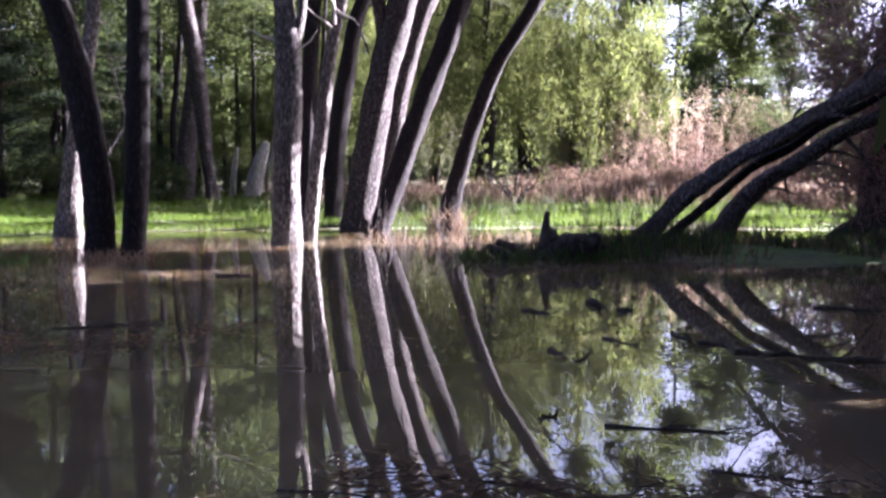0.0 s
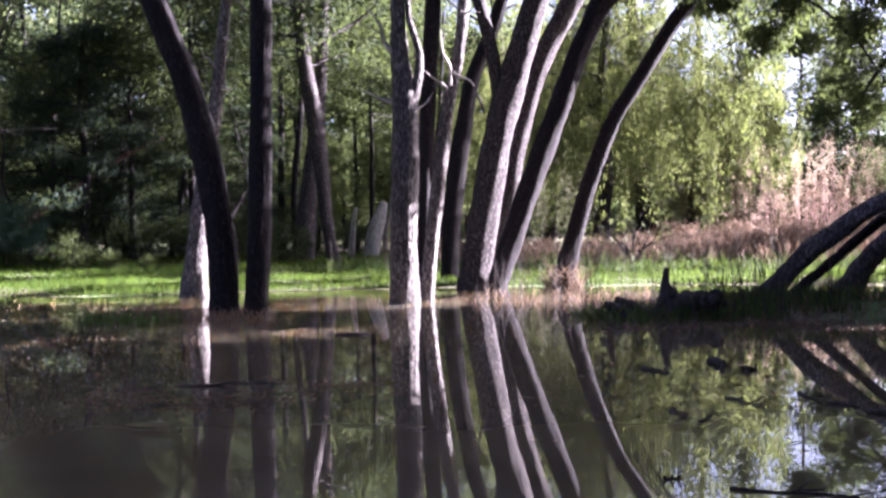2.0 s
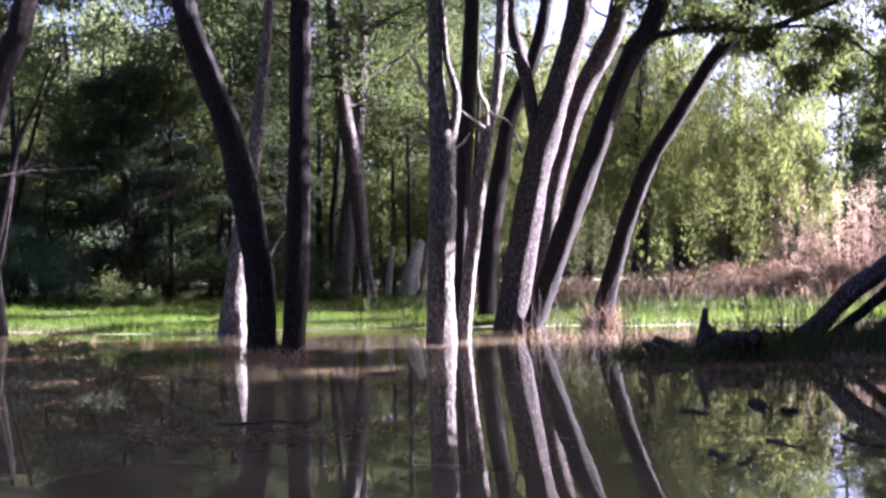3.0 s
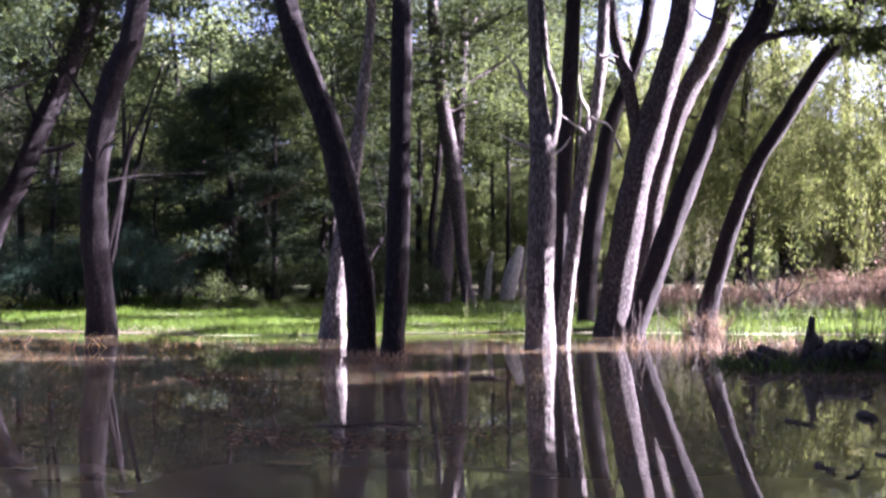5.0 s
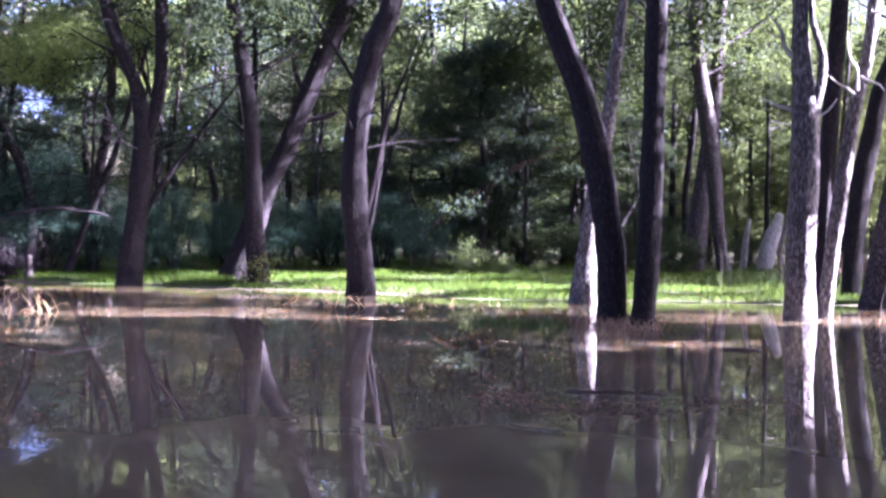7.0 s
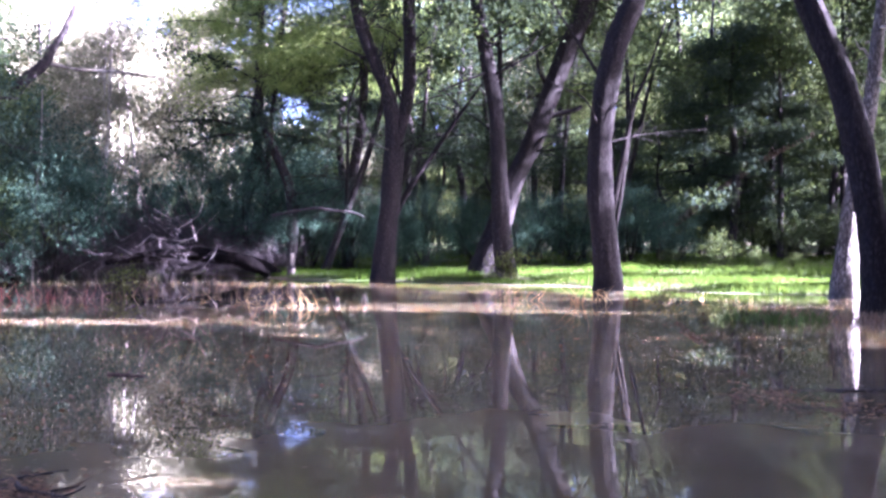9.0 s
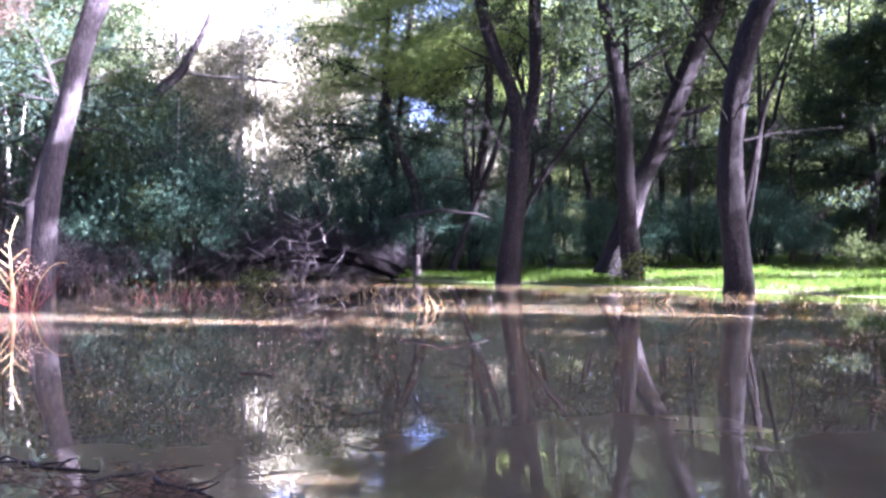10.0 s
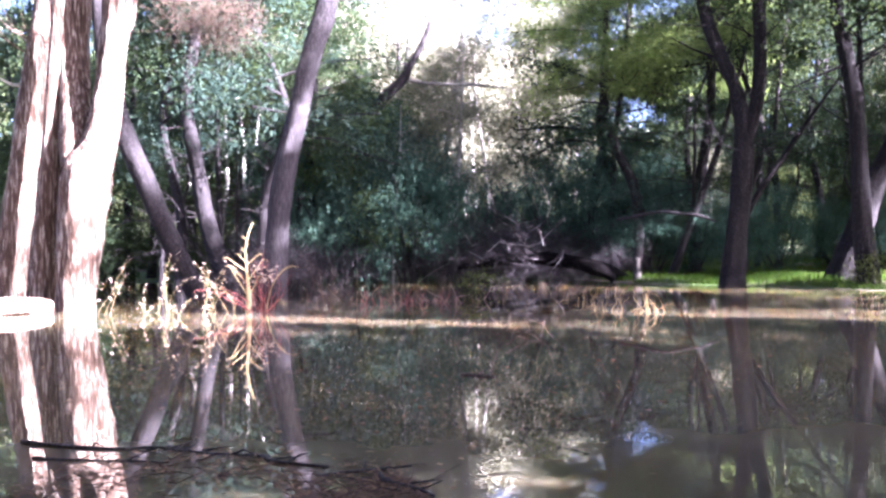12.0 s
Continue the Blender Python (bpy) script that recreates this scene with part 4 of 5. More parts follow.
def willow(label, leaf, seed, tall=8.5, bundles=60, wide=3.4):
    """A tree with long hanging sprays of narrow leaves, in bundles with gaps between them."""
    rng = np.random.default_rng(seed)
    t = thing("weeping_tree", label, "tree", group="weeping trees")
    line = [(0, 0, -0.3, 0.28), (0.3, 0.1, tall * 0.3, 0.2), (0.2, 0.3, tall * 0.6, 0.15), (0.5, 0.2, tall * 0.95, 0.06)]
    part("trunk", tube(Build(), line, 12, 0.4, 0.2, 0.3, seed), BARK_DARK, t)
    for ln in limbs_from(rng, line, 9, tall * 0.35, tall * 0.95, wide, 0.07):
        part("limb", tube(Build(), ln, 5, 0.4), BARK_DARK, t)
    b, per, each = Build(), 92, 7
    strands = bundles * each
    a = np.repeat(rng.uniform(0, 2 * np.pi, bundles), each) + rng.normal(size=strands) * 0.09
    r = np.repeat(wide * np.sqrt(rng.uniform(0.02, 1, bundles)), each) + rng.normal(size=strands) * 0.22
    top = tall * (1 - 0.35 * np.minimum(1, (r / wide) ** 2)) * np.repeat(rng.uniform(0.5, 1.05, bundles), each) * rng.uniform(0.92, 1.04, strands)
    ln = np.repeat(rng.uniform(0.18, 0.8, bundles), each) * top * rng.uniform(0.6, 1.3, strands)
    u = rng.uniform(0, 1, (strands, per))
    sway = rng.normal(size=(strands, 2)) * 0.22
    c = np.stack([(np.cos(a) * r)[:, None] + sway[:, :1] * u, (np.sin(a) * r)[:, None] + sway[:, 1:] * u, top[:, None] - ln[:, None] * u], -1)
    c = c + rng.normal(size=c.shape) * 0.09
    leaves(b, c.reshape(-1, 3), rng, 0.15, 0.032, 0.9, True)
    part("crown", b, leaf, t, smooth=False)
    return t


def shrub(label, leaf, seed, tall=2.6, wide=1.5, n=75, per=45, size=(0.15, 0.06), name="shrub", group="shrubs on the bank", spread=0.2, droop=0.2, stem=BARK_DARK):
    rng = np.random.default_rng(seed)
    t = thing(name, label, "shrub", group=group)
    st = Build()
    a = rng.uniform(0, 2 * np.pi, 20)
    w = np.stack([np.cos(a) * 0.55, np.sin(a) * 0.55, np.full(20, 1.0)], 1)
    twigs(st, rng, rng.normal(size=(20, 3)) * np.array([0.2, 0.2, 0.0]), w, tall * 0.85, 0.03, 0.2, 5, 5)
    tagged(part("stem", st, stem, t), kind="stuff")
    b = Build()
    c, _ = clumps(rng, (0, 0, tall * 0.5, wide, wide, tall * 0.5), n, per, spread, 0.3)
    c[:, 2] = np.maximum(c[:, 2], 0.05)
    leaves(b, c, rng, *size, droop, True)
    part("foliage", b, leaf, t, smooth=False)
    return t


def polar(az, d):
    x, y = -math.sin(radians(az)) * d, math.cos(radians(az)) * d
    return x, y, float(height(np.array(x), np.array(y)))


def plant(kinds, rows):
    """Sets copies of the first-built plants: rows of kind, angle to the left, distance, size."""
    used = set()
    for i, (k, az, d, s) in enumerate(rows):
        x, y, z = polar(az, d)
        m = Matrix.Translation((x, y, max(z, -0.35))) @ pose(0, 0, 0, 0, 0, (i * 137) % 360) @ Matrix.Scale(s, 4)
        if k in used:
            copy_thing(kinds[k], m)
        else:
            kinds[k].matrix_basis = m
            used.add(k)


KINDS = {
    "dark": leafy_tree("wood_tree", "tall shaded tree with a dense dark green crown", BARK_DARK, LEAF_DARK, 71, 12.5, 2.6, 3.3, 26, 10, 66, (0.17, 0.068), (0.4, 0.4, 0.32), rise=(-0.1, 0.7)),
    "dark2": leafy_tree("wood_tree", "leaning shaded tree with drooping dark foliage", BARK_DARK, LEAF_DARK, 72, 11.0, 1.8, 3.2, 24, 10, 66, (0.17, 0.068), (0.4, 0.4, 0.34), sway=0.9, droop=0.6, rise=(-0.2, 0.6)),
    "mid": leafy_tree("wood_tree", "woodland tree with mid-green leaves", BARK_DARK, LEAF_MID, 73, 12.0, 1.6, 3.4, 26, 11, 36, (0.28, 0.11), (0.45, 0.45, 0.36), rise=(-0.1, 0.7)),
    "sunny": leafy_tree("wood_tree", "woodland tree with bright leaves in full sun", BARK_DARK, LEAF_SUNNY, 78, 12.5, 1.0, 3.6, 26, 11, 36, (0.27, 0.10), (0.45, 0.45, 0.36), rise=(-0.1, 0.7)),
    "pale": leafy_tree("wood_tree", "slim pale-barked tree with thin grey-green leaves", BARK_WHITE, LEAF_PALE, 74, 14.0, 4.2, 3.0, 26, 10, 46, (0.22, 0.08), (0.5, 0.5, 0.42), 0.11, 2),
    "pale2": leafy_tree("wood_tree", "cluster of whitish stems with sparse foliage", BARK_WHITE, LEAF_PALE, 75, 13.0, 3.8, 2.9, 26, 10, 46, (0.22, 0.08), (0.5, 0.5, 0.42), 0.10, 3, 0.7),
    "lime": leafy_tree("wood_tree", "light yellow-green tree in full sun", BARK_DARK, LEAF_LIME, 76, 9.0, 1.2, 2.8, 24, 10, 42, (0.22, 0.085), (0.4, 0.4, 0.34)),
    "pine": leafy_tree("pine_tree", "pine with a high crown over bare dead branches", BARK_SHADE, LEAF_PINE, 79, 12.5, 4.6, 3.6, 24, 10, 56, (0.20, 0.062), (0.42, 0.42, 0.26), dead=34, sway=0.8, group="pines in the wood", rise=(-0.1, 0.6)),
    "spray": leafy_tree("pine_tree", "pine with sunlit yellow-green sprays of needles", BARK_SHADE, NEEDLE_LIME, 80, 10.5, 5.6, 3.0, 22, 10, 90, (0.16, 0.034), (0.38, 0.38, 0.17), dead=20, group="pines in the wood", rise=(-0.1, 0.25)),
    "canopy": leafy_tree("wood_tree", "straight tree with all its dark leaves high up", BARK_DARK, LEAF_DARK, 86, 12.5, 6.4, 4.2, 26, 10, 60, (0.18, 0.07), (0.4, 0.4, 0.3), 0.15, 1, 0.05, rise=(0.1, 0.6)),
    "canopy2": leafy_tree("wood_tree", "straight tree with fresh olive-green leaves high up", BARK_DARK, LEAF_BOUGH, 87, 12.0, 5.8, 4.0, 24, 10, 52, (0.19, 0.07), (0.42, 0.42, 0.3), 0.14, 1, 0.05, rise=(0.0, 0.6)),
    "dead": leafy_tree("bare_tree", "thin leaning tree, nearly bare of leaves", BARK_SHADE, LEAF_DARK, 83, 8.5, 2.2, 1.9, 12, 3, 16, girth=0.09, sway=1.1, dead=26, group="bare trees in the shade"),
}
WOOD = [
    # high crowns over the grass
    ("canopy", 15.5, 31, 1.05), ("canopy", 35.4, 32, 0.85), ("canopy2", 30.1, 34, 0.85), ("canopy", 40.2, 45, 1.0),
    ("canopy2", 9.6, 37, 0.82), ("canopy", 12.6, 40, 0.9), ("canopy", 7.2, 45, 1.0), ("canopy", 14.2, 48, 1.12), ("canopy2", 10.4, 50, 1.12), ("canopy", 18.6, 37, 0.86), ("canopy2", 21.6, 36, 0.85),
    ("pine", 65.4, 34, 0.95), ("pine", 69.4, 33.5, 0.95), ("canopy", 62.8, 37, 0.84), ("canopy", 67.4, 36, 0.82),
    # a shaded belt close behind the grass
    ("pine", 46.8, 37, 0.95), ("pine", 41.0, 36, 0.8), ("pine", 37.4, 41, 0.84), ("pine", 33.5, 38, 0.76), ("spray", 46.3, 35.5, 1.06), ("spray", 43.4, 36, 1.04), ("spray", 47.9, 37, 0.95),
    ("dark2", 23.8, 43, 0.76), ("dark2", 18.0, 38.5, 0.8),
    ("dark2", 35.5, 46, 0.6),
    ("dead", 43.2, 35.5, 0.9), ("dead", 39.4, 37.5, 0.85), ("dead", 34.6, 35.5, 0.8), ("dead", 31.2, 36.5, 0.85), ("dead", 27.0, 37.5, 0.75), ("dead", 22.8, 38.5, 0.9), ("dead", 17.0, 36.5, 0.7), ("dead", 48.6, 39, 0.8),
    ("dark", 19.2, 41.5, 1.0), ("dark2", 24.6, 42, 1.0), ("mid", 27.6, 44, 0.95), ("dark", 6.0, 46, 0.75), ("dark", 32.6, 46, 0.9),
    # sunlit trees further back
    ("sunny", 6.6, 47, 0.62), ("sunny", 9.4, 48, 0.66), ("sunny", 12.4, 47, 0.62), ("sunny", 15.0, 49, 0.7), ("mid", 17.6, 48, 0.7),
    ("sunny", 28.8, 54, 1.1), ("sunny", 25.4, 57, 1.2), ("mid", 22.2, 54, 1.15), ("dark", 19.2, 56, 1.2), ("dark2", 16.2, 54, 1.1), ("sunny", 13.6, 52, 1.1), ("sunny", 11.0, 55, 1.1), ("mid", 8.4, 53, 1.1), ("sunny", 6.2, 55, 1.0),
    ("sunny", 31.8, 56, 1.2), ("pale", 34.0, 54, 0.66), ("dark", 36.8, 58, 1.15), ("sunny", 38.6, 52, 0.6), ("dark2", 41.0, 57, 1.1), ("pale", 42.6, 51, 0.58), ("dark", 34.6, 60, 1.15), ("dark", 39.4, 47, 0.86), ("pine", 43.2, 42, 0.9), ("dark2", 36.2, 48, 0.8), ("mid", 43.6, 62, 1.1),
    ("mid", 24.0, 66, 1.45), ("mid", 18.0, 68, 1.45), ("mid", 12.4, 66, 1.4), ("mid", 30.0, 67, 1.4), ("mid", 35.6, 68, 1.4), ("mid", 40.0, 67, 1.35), ("mid", 4.6, 64, 1.2), ("mid", 8.0, 67, 1.3), ("lime", 2.4, 52, 1.2), ("mid", 0.6, 58, 1.1), ("lime", -1.8, 55, 1.1), ("mid", -4.2, 60, 1.0),
    # pale trees beyond the blue-green thicket
    ("pale", 50.6, 54, 1.1), ("pale2", 53.6, 50, 1.05), ("pale2", 49.2, 60, 1.2), ("pale", 52.2, 62, 1.2), ("pale", 55.0, 57, 1.15), ("pale2", 56.8, 52, 1.0), ("pale", 58.6, 58, 1.15), ("dark", 44.5, 50, 0.62), ("dark2", 46.0, 47, 0.6), ("pine", 47.9, 47, 0.62), ("mid", 45.3, 62, 0.72),
    ("pale", 55.6, 38, 0.9), ("pale", 59.6, 48, 1.1), ("pale2", 62.0, 51, 1.15), ("pale", 61.2, 41, 1.0), ("pale", 54.5, 43, 0.98), ("pale2", 57.6, 45, 1.1), ("pale", 51.8, 50, 1.2), ("pale", 63.6, 43, 1.05), ("pale", 57.6, 40, 0.8), ("pale2", 60.9, 44, 0.95), ("pale2", 51.4, 46, 0.66), ("pale", 52.9, 47, 0.72), ("dark", 61.2, 40, 0.6), ("dark2", 58.6, 39, 0.58), ("mid", 60.0, 36.5, 0.64),
    # the dim wood beside the massive tree
    ("dark", 64.5, 44, 1.0), ("dark2", 68.2, 43, 1.0), ("dark", 71.8, 42, 1.0), ("dead", 66.4, 37, 1.0), ("dead", 70.4, 36, 1.0), ("dead", 63.4, 36, 0.9), ("pine", 68.6, 45, 1.0), ("pine", 66.2, 44, 0.95), ("pine", 70.8, 43, 1.0), ("pine", 63.6, 46, 0.95), ("pine", 74.5, 37, 1.0), ("dark2", 77.5, 40, 1.1), ("mid", 63.0, 54, 1.1), ("sunny", 66.6, 55, 1.1), ("mid", 70.0, 56, 1.15), ("sunny", 73.6, 54, 1.1), ("mid", 77.0, 55, 1.15), ("dark", 81.0, 44, 1.1), ("mid", 82, 56, 1.2),
]
for i, az in enumerate((-6.8, -8.3, -9.6, -11, -12.4, -13.8, -15.3, -17, -18.8, -20.6, -22.6, -25)):
    WOOD.append((("mid", "dark", "dark2")[i % 3], az, 54 + (i * 5) % 9, (0.6, 0.52, 0.64, 0.56)[i % 4] * (1.0 if az > -16 else 0.85)))
for i, az in enumerate((-8.0, -9.9, -11.6, -13.2, -15.0, -17.2, -19.6)):
    WOOD.append((("mid", "mid", "dark")[i % 3], az, 46 + (i * 3) % 4, (0.74, 0.68, 0.8, 0.7)[i % 4]))
plant(KINDS, WOOD)


def pale_stem(label, az, d, lean, tall, girth, seed, bark=BARK_WHITE):
    """A slim bare stem that leans and kinks, with a few thin side branches."""
    rng = np.random.default_rng(seed)
    x, y, z = polar(az, d)
    t = thing("slim_trunk", label, "tree", (x, y, max(z, -0.3)), "slim trunks in the wood")
    across = np.array([math.cos(radians(az)), math.sin(radians(az)), 0.0])
    k = np.cumsum(rng.normal(size=5) * 0.13 * np.array([0, 1, 1, 1, 1]))
    rows = [(*(across * (lean * u * tall + k[i]) + np.array([0, 0, u * tall - 0.2])), girth * (1 - 0.6 * u)) for i, u in enumerate((0, 0.25, 0.5, 0.75, 1.0))]
    part("trunk", tube(Build(), rows, 9, 0.25, 0.15, 0.2, seed), bark, t)
    for ln in limbs_from(rng, rows, 5, tall * 0.45, tall * 0.95, tall * 0.11, girth * 0.14):
        part("limb", tube(Build(), ln, 5, 0.25), bark, t)


WHITE_LABEL, DIM_LABEL = "slim white-barked trunk standing in the wood", "slim dark trunk in the shade of the wood"
for i, (az, d, lean, tall, girth) in enumerate([
    (55.3, 37.0, 0.03, 9, 0.09), (56.2, 39, 0.08, 9, 0.14), (58.7, 35.6, 0.02, 6, 0.05), (64.6, 40, 0.16, 7, 0.08), (65.5, 41, -0.10, 7.5, 0.11), (66.8, 40, 0.14, 7, 0.09), (67.6, 42, 0.05, 7.5, 0.11),
    (68.4, 43, -0.14, 7, 0.09), (69.6, 42, 0.12, 7, 0.09), (53.6, 42, -0.05, 9, 0.08), (8.9, 40, 0.18, 3.5, 0.10)]):
    pale_stem(WHITE_LABEL, az, d, lean, tall, girth, 900 + i)
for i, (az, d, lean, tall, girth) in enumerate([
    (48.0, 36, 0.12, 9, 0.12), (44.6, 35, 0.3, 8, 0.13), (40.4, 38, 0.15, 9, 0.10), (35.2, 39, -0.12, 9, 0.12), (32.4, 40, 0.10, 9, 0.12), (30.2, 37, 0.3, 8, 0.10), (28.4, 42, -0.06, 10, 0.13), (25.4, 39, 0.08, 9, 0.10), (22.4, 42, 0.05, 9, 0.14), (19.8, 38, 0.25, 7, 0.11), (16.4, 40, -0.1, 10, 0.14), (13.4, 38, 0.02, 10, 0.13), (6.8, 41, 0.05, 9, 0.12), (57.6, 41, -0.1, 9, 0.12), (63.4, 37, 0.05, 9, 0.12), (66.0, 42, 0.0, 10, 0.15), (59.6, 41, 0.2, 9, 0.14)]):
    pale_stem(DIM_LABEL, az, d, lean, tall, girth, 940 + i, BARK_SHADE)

WEEPING = {"w": willow("weeping tree with bright yellow-green hanging foliage", LEAF_LIME, 81), "w2": willow("weeping tree with pale hanging foliage", LEAF_PALE, 82, 6.5, 40, 2.6)}
plant(WEEPING, [("w", -1.9, 38.5, 1.15), ("w", -4.6, 40, 1.25), ("w", -6.6, 43, 0.95), ("w2", -7.8, 43, 0.8), ("w", 2.6, 45, 1.2), ("w2", 0.6, 46, 1.0)])

LAYERED = {"pine": layered_tree("dark blue-green evergreen with foliage in flat layers", LEAF_PINE, 84)}
plant(LAYERED, [("pine", 24.0, 35.5, 0.80), ("pine", 21.8, 37, 0.95), ("pine", 15.6, 38.5, 0.7), ("pine", 29.4, 39, 0.66), ("pine", 57.0, 39, 0.62), ("pine", 61.8, 41, 0.66)])

SHRUBS = {
    "blue": shrub("dense feathery blue-green bush at the water's edge", LEAF_BLUE, 91, 4.2, 2.2, 190, 95, (0.11, 0.032), spread=0.24, droop=0.5),
    "dark": shrub("dark green understorey bush", LEAF_DARK, 92, 2.8, 1.7, 110, 70, (0.12, 0.05)),
    "mid": shrub("fresh green bush on the grass", LEAF_BOUGH, 93, 2.4, 1.3, 64, 30, (0.22, 0.075), spread=0.3, droop=-0.1),
    "under": shrub("dim tangle of undergrowth beneath the trees", LEAF_DARK, 96, 3.4, 2.2, 90, 36, (0.22, 0.09), spread=0.3),
    "brown": shrub("dry brown bracken and bramble heap", LEAF_BROWN, 94, 1.3, 1.5, 70, 42, (0.20, 0.05), stem=TWIG_RED),
}
plant(SHRUBS, [
    ("blue", 57.8, 36, 1.1), ("blue", 60.2, 37, 1.4), ("blue", 62.6, 38, 1.15), ("blue", 55.3, 40, 0.95), ("blue", 52, 43, 0.75), ("blue", 50.2, 38.5, 0.95),
    ("blue", 47.8, 37.0, 1.1), ("blue", 45.6, 36.5, 0.85), ("blue", 43.4, 36, 0.62), ("blue", 39.4, 35.6, 0.6), ("blue", 36.8, 36.4, 0.5), ("blue", 34.4, 35.4, 0.55), ("blue", 31.8, 36, 0.5), ("blue", 29, 35.4, 0.56), ("blue", 41.4, 35.2, 0.52),
    ("blue", 26.6, 35.6, 0.45), ("dark", 24, 36.5, 0.8), ("dark", 21.2, 36.5, 0.75), ("mid", 24.4, 32.6, 0.42), ("mid", 22.6, 32.0, 0.55), ("mid", 20.9, 32.4, 0.4), ("mid", 27.0, 34.4, 0.5), ("dark", 18.6, 36.5, 0.7), ("dark", 15.5, 37, 0.7),
    ("dark", 14.0, 34, 0.6), ("mid", 12.6, 38, 0.7), ("dark", 10.6, 38, 0.5), ("dark", 8, 40, 0.5), ("mid", 5.5, 41, 0.7), ("dark", 2.5, 41, 0.6),
    *[("under", 16.5 + 2.6 * k, 43.5 + (k * 7) % 6, 0.62 + 0.11 * ((k * 5) % 4)) for k in range(12)],
    *[("under", 49.5 + 2.4 * k, 46 + (k * 7) % 6, 0.8 + 0.13 * ((k * 5) % 4)) for k in range(14)],
    ("brown", 6.0, 36, 0.5), ("brown", 3.8, 37, 0.6), ("brown", 1.0, 38, 0.8), ("brown", -1.6, 38, 0.7), ("brown", -3.8, 37.5, 1.0), ("brown", -5.6, 38.6, 1.5), ("brown", -7.4, 36.5, 0.9), ("brown", -8.6, 38.5, 1.55), ("brown", -10.0, 36, 1.1), ("brown", -11.6, 37.6, 1.5), ("brown", -13.2, 35, 1.0), ("brown", -14.6, 36, 1.5), ("brown", -16.8, 33, 1.2), ("brown", -19, 32, 1.2),
    ("mid", -9.2, 46, 1.6), ("mid", -12, 48, 1.6), ("dark", -14, 46, 1.5), ("dark", -17, 44, 1.4), ("dark", -20, 44, 1.6), ("mid", -22.5, 40, 1.4), ("dark", 73, 40, 1.3), ("dark", 76, 42, 1.4), ("dark", 80, 44, 1.5), ("dark", 69, 41, 0.9), ("dark", 65, 40, 0.7),
])


def reed_bed(at, n, wide, tall, seed):
    rng = np.random.default_rng(seed)
    t = thing("reed_bed", "dry pinkish reeds with feathery plumes", "reeds", at, "reed beds", "stuff")
    p = rng.normal(size=(n, 3)) * np.array([wide, wide * 0.6, 0])
    w = rng.normal(size=(n, 3)) * 0.1 + np.array([0, 0, 1])
    st = Build()
    twigs(st, rng, p, w, tall, 0.010, 0.04, 3, 4)
    part("stalks", st, TWIG_RED, t)
    tips = st.v[0].reshape(n, 4, 3, 3)[:, 3].mean(1)
    b = Build()
    c = tips[:, None] + rng.normal(size=(n, 26, 3)) * np.array([0.05, 0.05, 0.17])
    leaves(b, c.reshape(-1, 3), rng, 0.10, 0.03, -0.2)
    part("plumes", b, PLUME, t, smooth=False)
    lv = Build()
    u = rng.uniform(0.1, 0.85, (n, 7, 1))
    c = p[:, None] * (1 - u) + tips[:, None] * u
    leaves(lv, c.reshape(-1, 3), rng, 0.5, 0.03, -0.1)
    part("blades", lv, LEAF_BROWN, t, smooth=False)
    return t


for i, (az, d, n, tall) in enumerate([(-9.6, 41, 36, 2.2), (-11.2, 40, 44, 2.6), (-12.8, 39, 46, 2.5), (-14.6, 38, 50, 2.6), (-16.6, 37, 50, 2.4)]):
    reed_bed(polar(az, d), n, 0.9, tall, 200 + i)


# ---- grass and weeds ----
def blades(build, rng, p, tall, wide, lean=0.35):
    n = len(p)
    a = rng.uniform(0, 2 * np.pi, n)
    s = np.stack([np.cos(a), np.sin(a), a * 0], 1) * wide / 2 * rng.uniform(0.7, 1.3, (n, 1))
    h = tall * rng.uniform(0.45, 1.3, n)
    tip = p + np.stack([rng.normal(size=n) * lean * h, rng.normal(size=n) * lean * h, h], 1)
    mid = p * 0.45 + tip * 0.55 + np.array([0, 0, 0.06]) * h[:, None]
    v = np.stack([p - s, p + s, mid + s * 0.7, tip, mid - s * 0.7], 1)
    build.add(v.reshape(-1, 3), np.arange(n)[:, None] * 5 + np.arange(5))


def make_grass():
    rng = np.random.default_rng(7)
    n = 155000
    az = rng.uniform(-25, 51, n)
    d = far_shore(az) + (rng.uniform(0, 1, n) ** 1.5 * 15.8 - 0.9)
    x, y = -np.sin(np.radians(az)) * d, np.cos(np.radians(az)) * d
    z = height(x, y)
    keep = (z > 0.005) & (noise_field(x, y) > -0.9)
    p = np.stack([x, y, z], 1)[keep]
    n = len(p)
    a = rng.uniform(0, 2 * np.pi, n)
    s = np.stack([np.cos(a), np.sin(a), a * 0], 1) * 0.011 * rng.uniform(0.7, 1.3, (n, 1))
    h = 0.13 * rng.uniform(0.4, 1.4, n) * (1 + 0.5 * noise_field(p[:, 0] * 1.7, p[:, 1] * 1.7))
    tip = p + np.stack([rng.normal(size=n) * 0.4 * h, rng.normal(size=n) * 0.4 * h, h], 1)
    b = Build().add(np.stack([p - s, p + s, tip], 1).reshape(-1, 3), np.arange(n)[:, None] * 3 + np.arange(3))
    ob = part("grass", b, GRASS, smooth=False)
    tagged(ob, "short bright green grass along the flooded bank", "grass", kind="stuff")


def noise_field(x, y):
    return np.sin(x * 0.8 + np.sin(y * 0.5) * 2) * np.cos(y * 0.9 + x * 0.2)


make_grass()


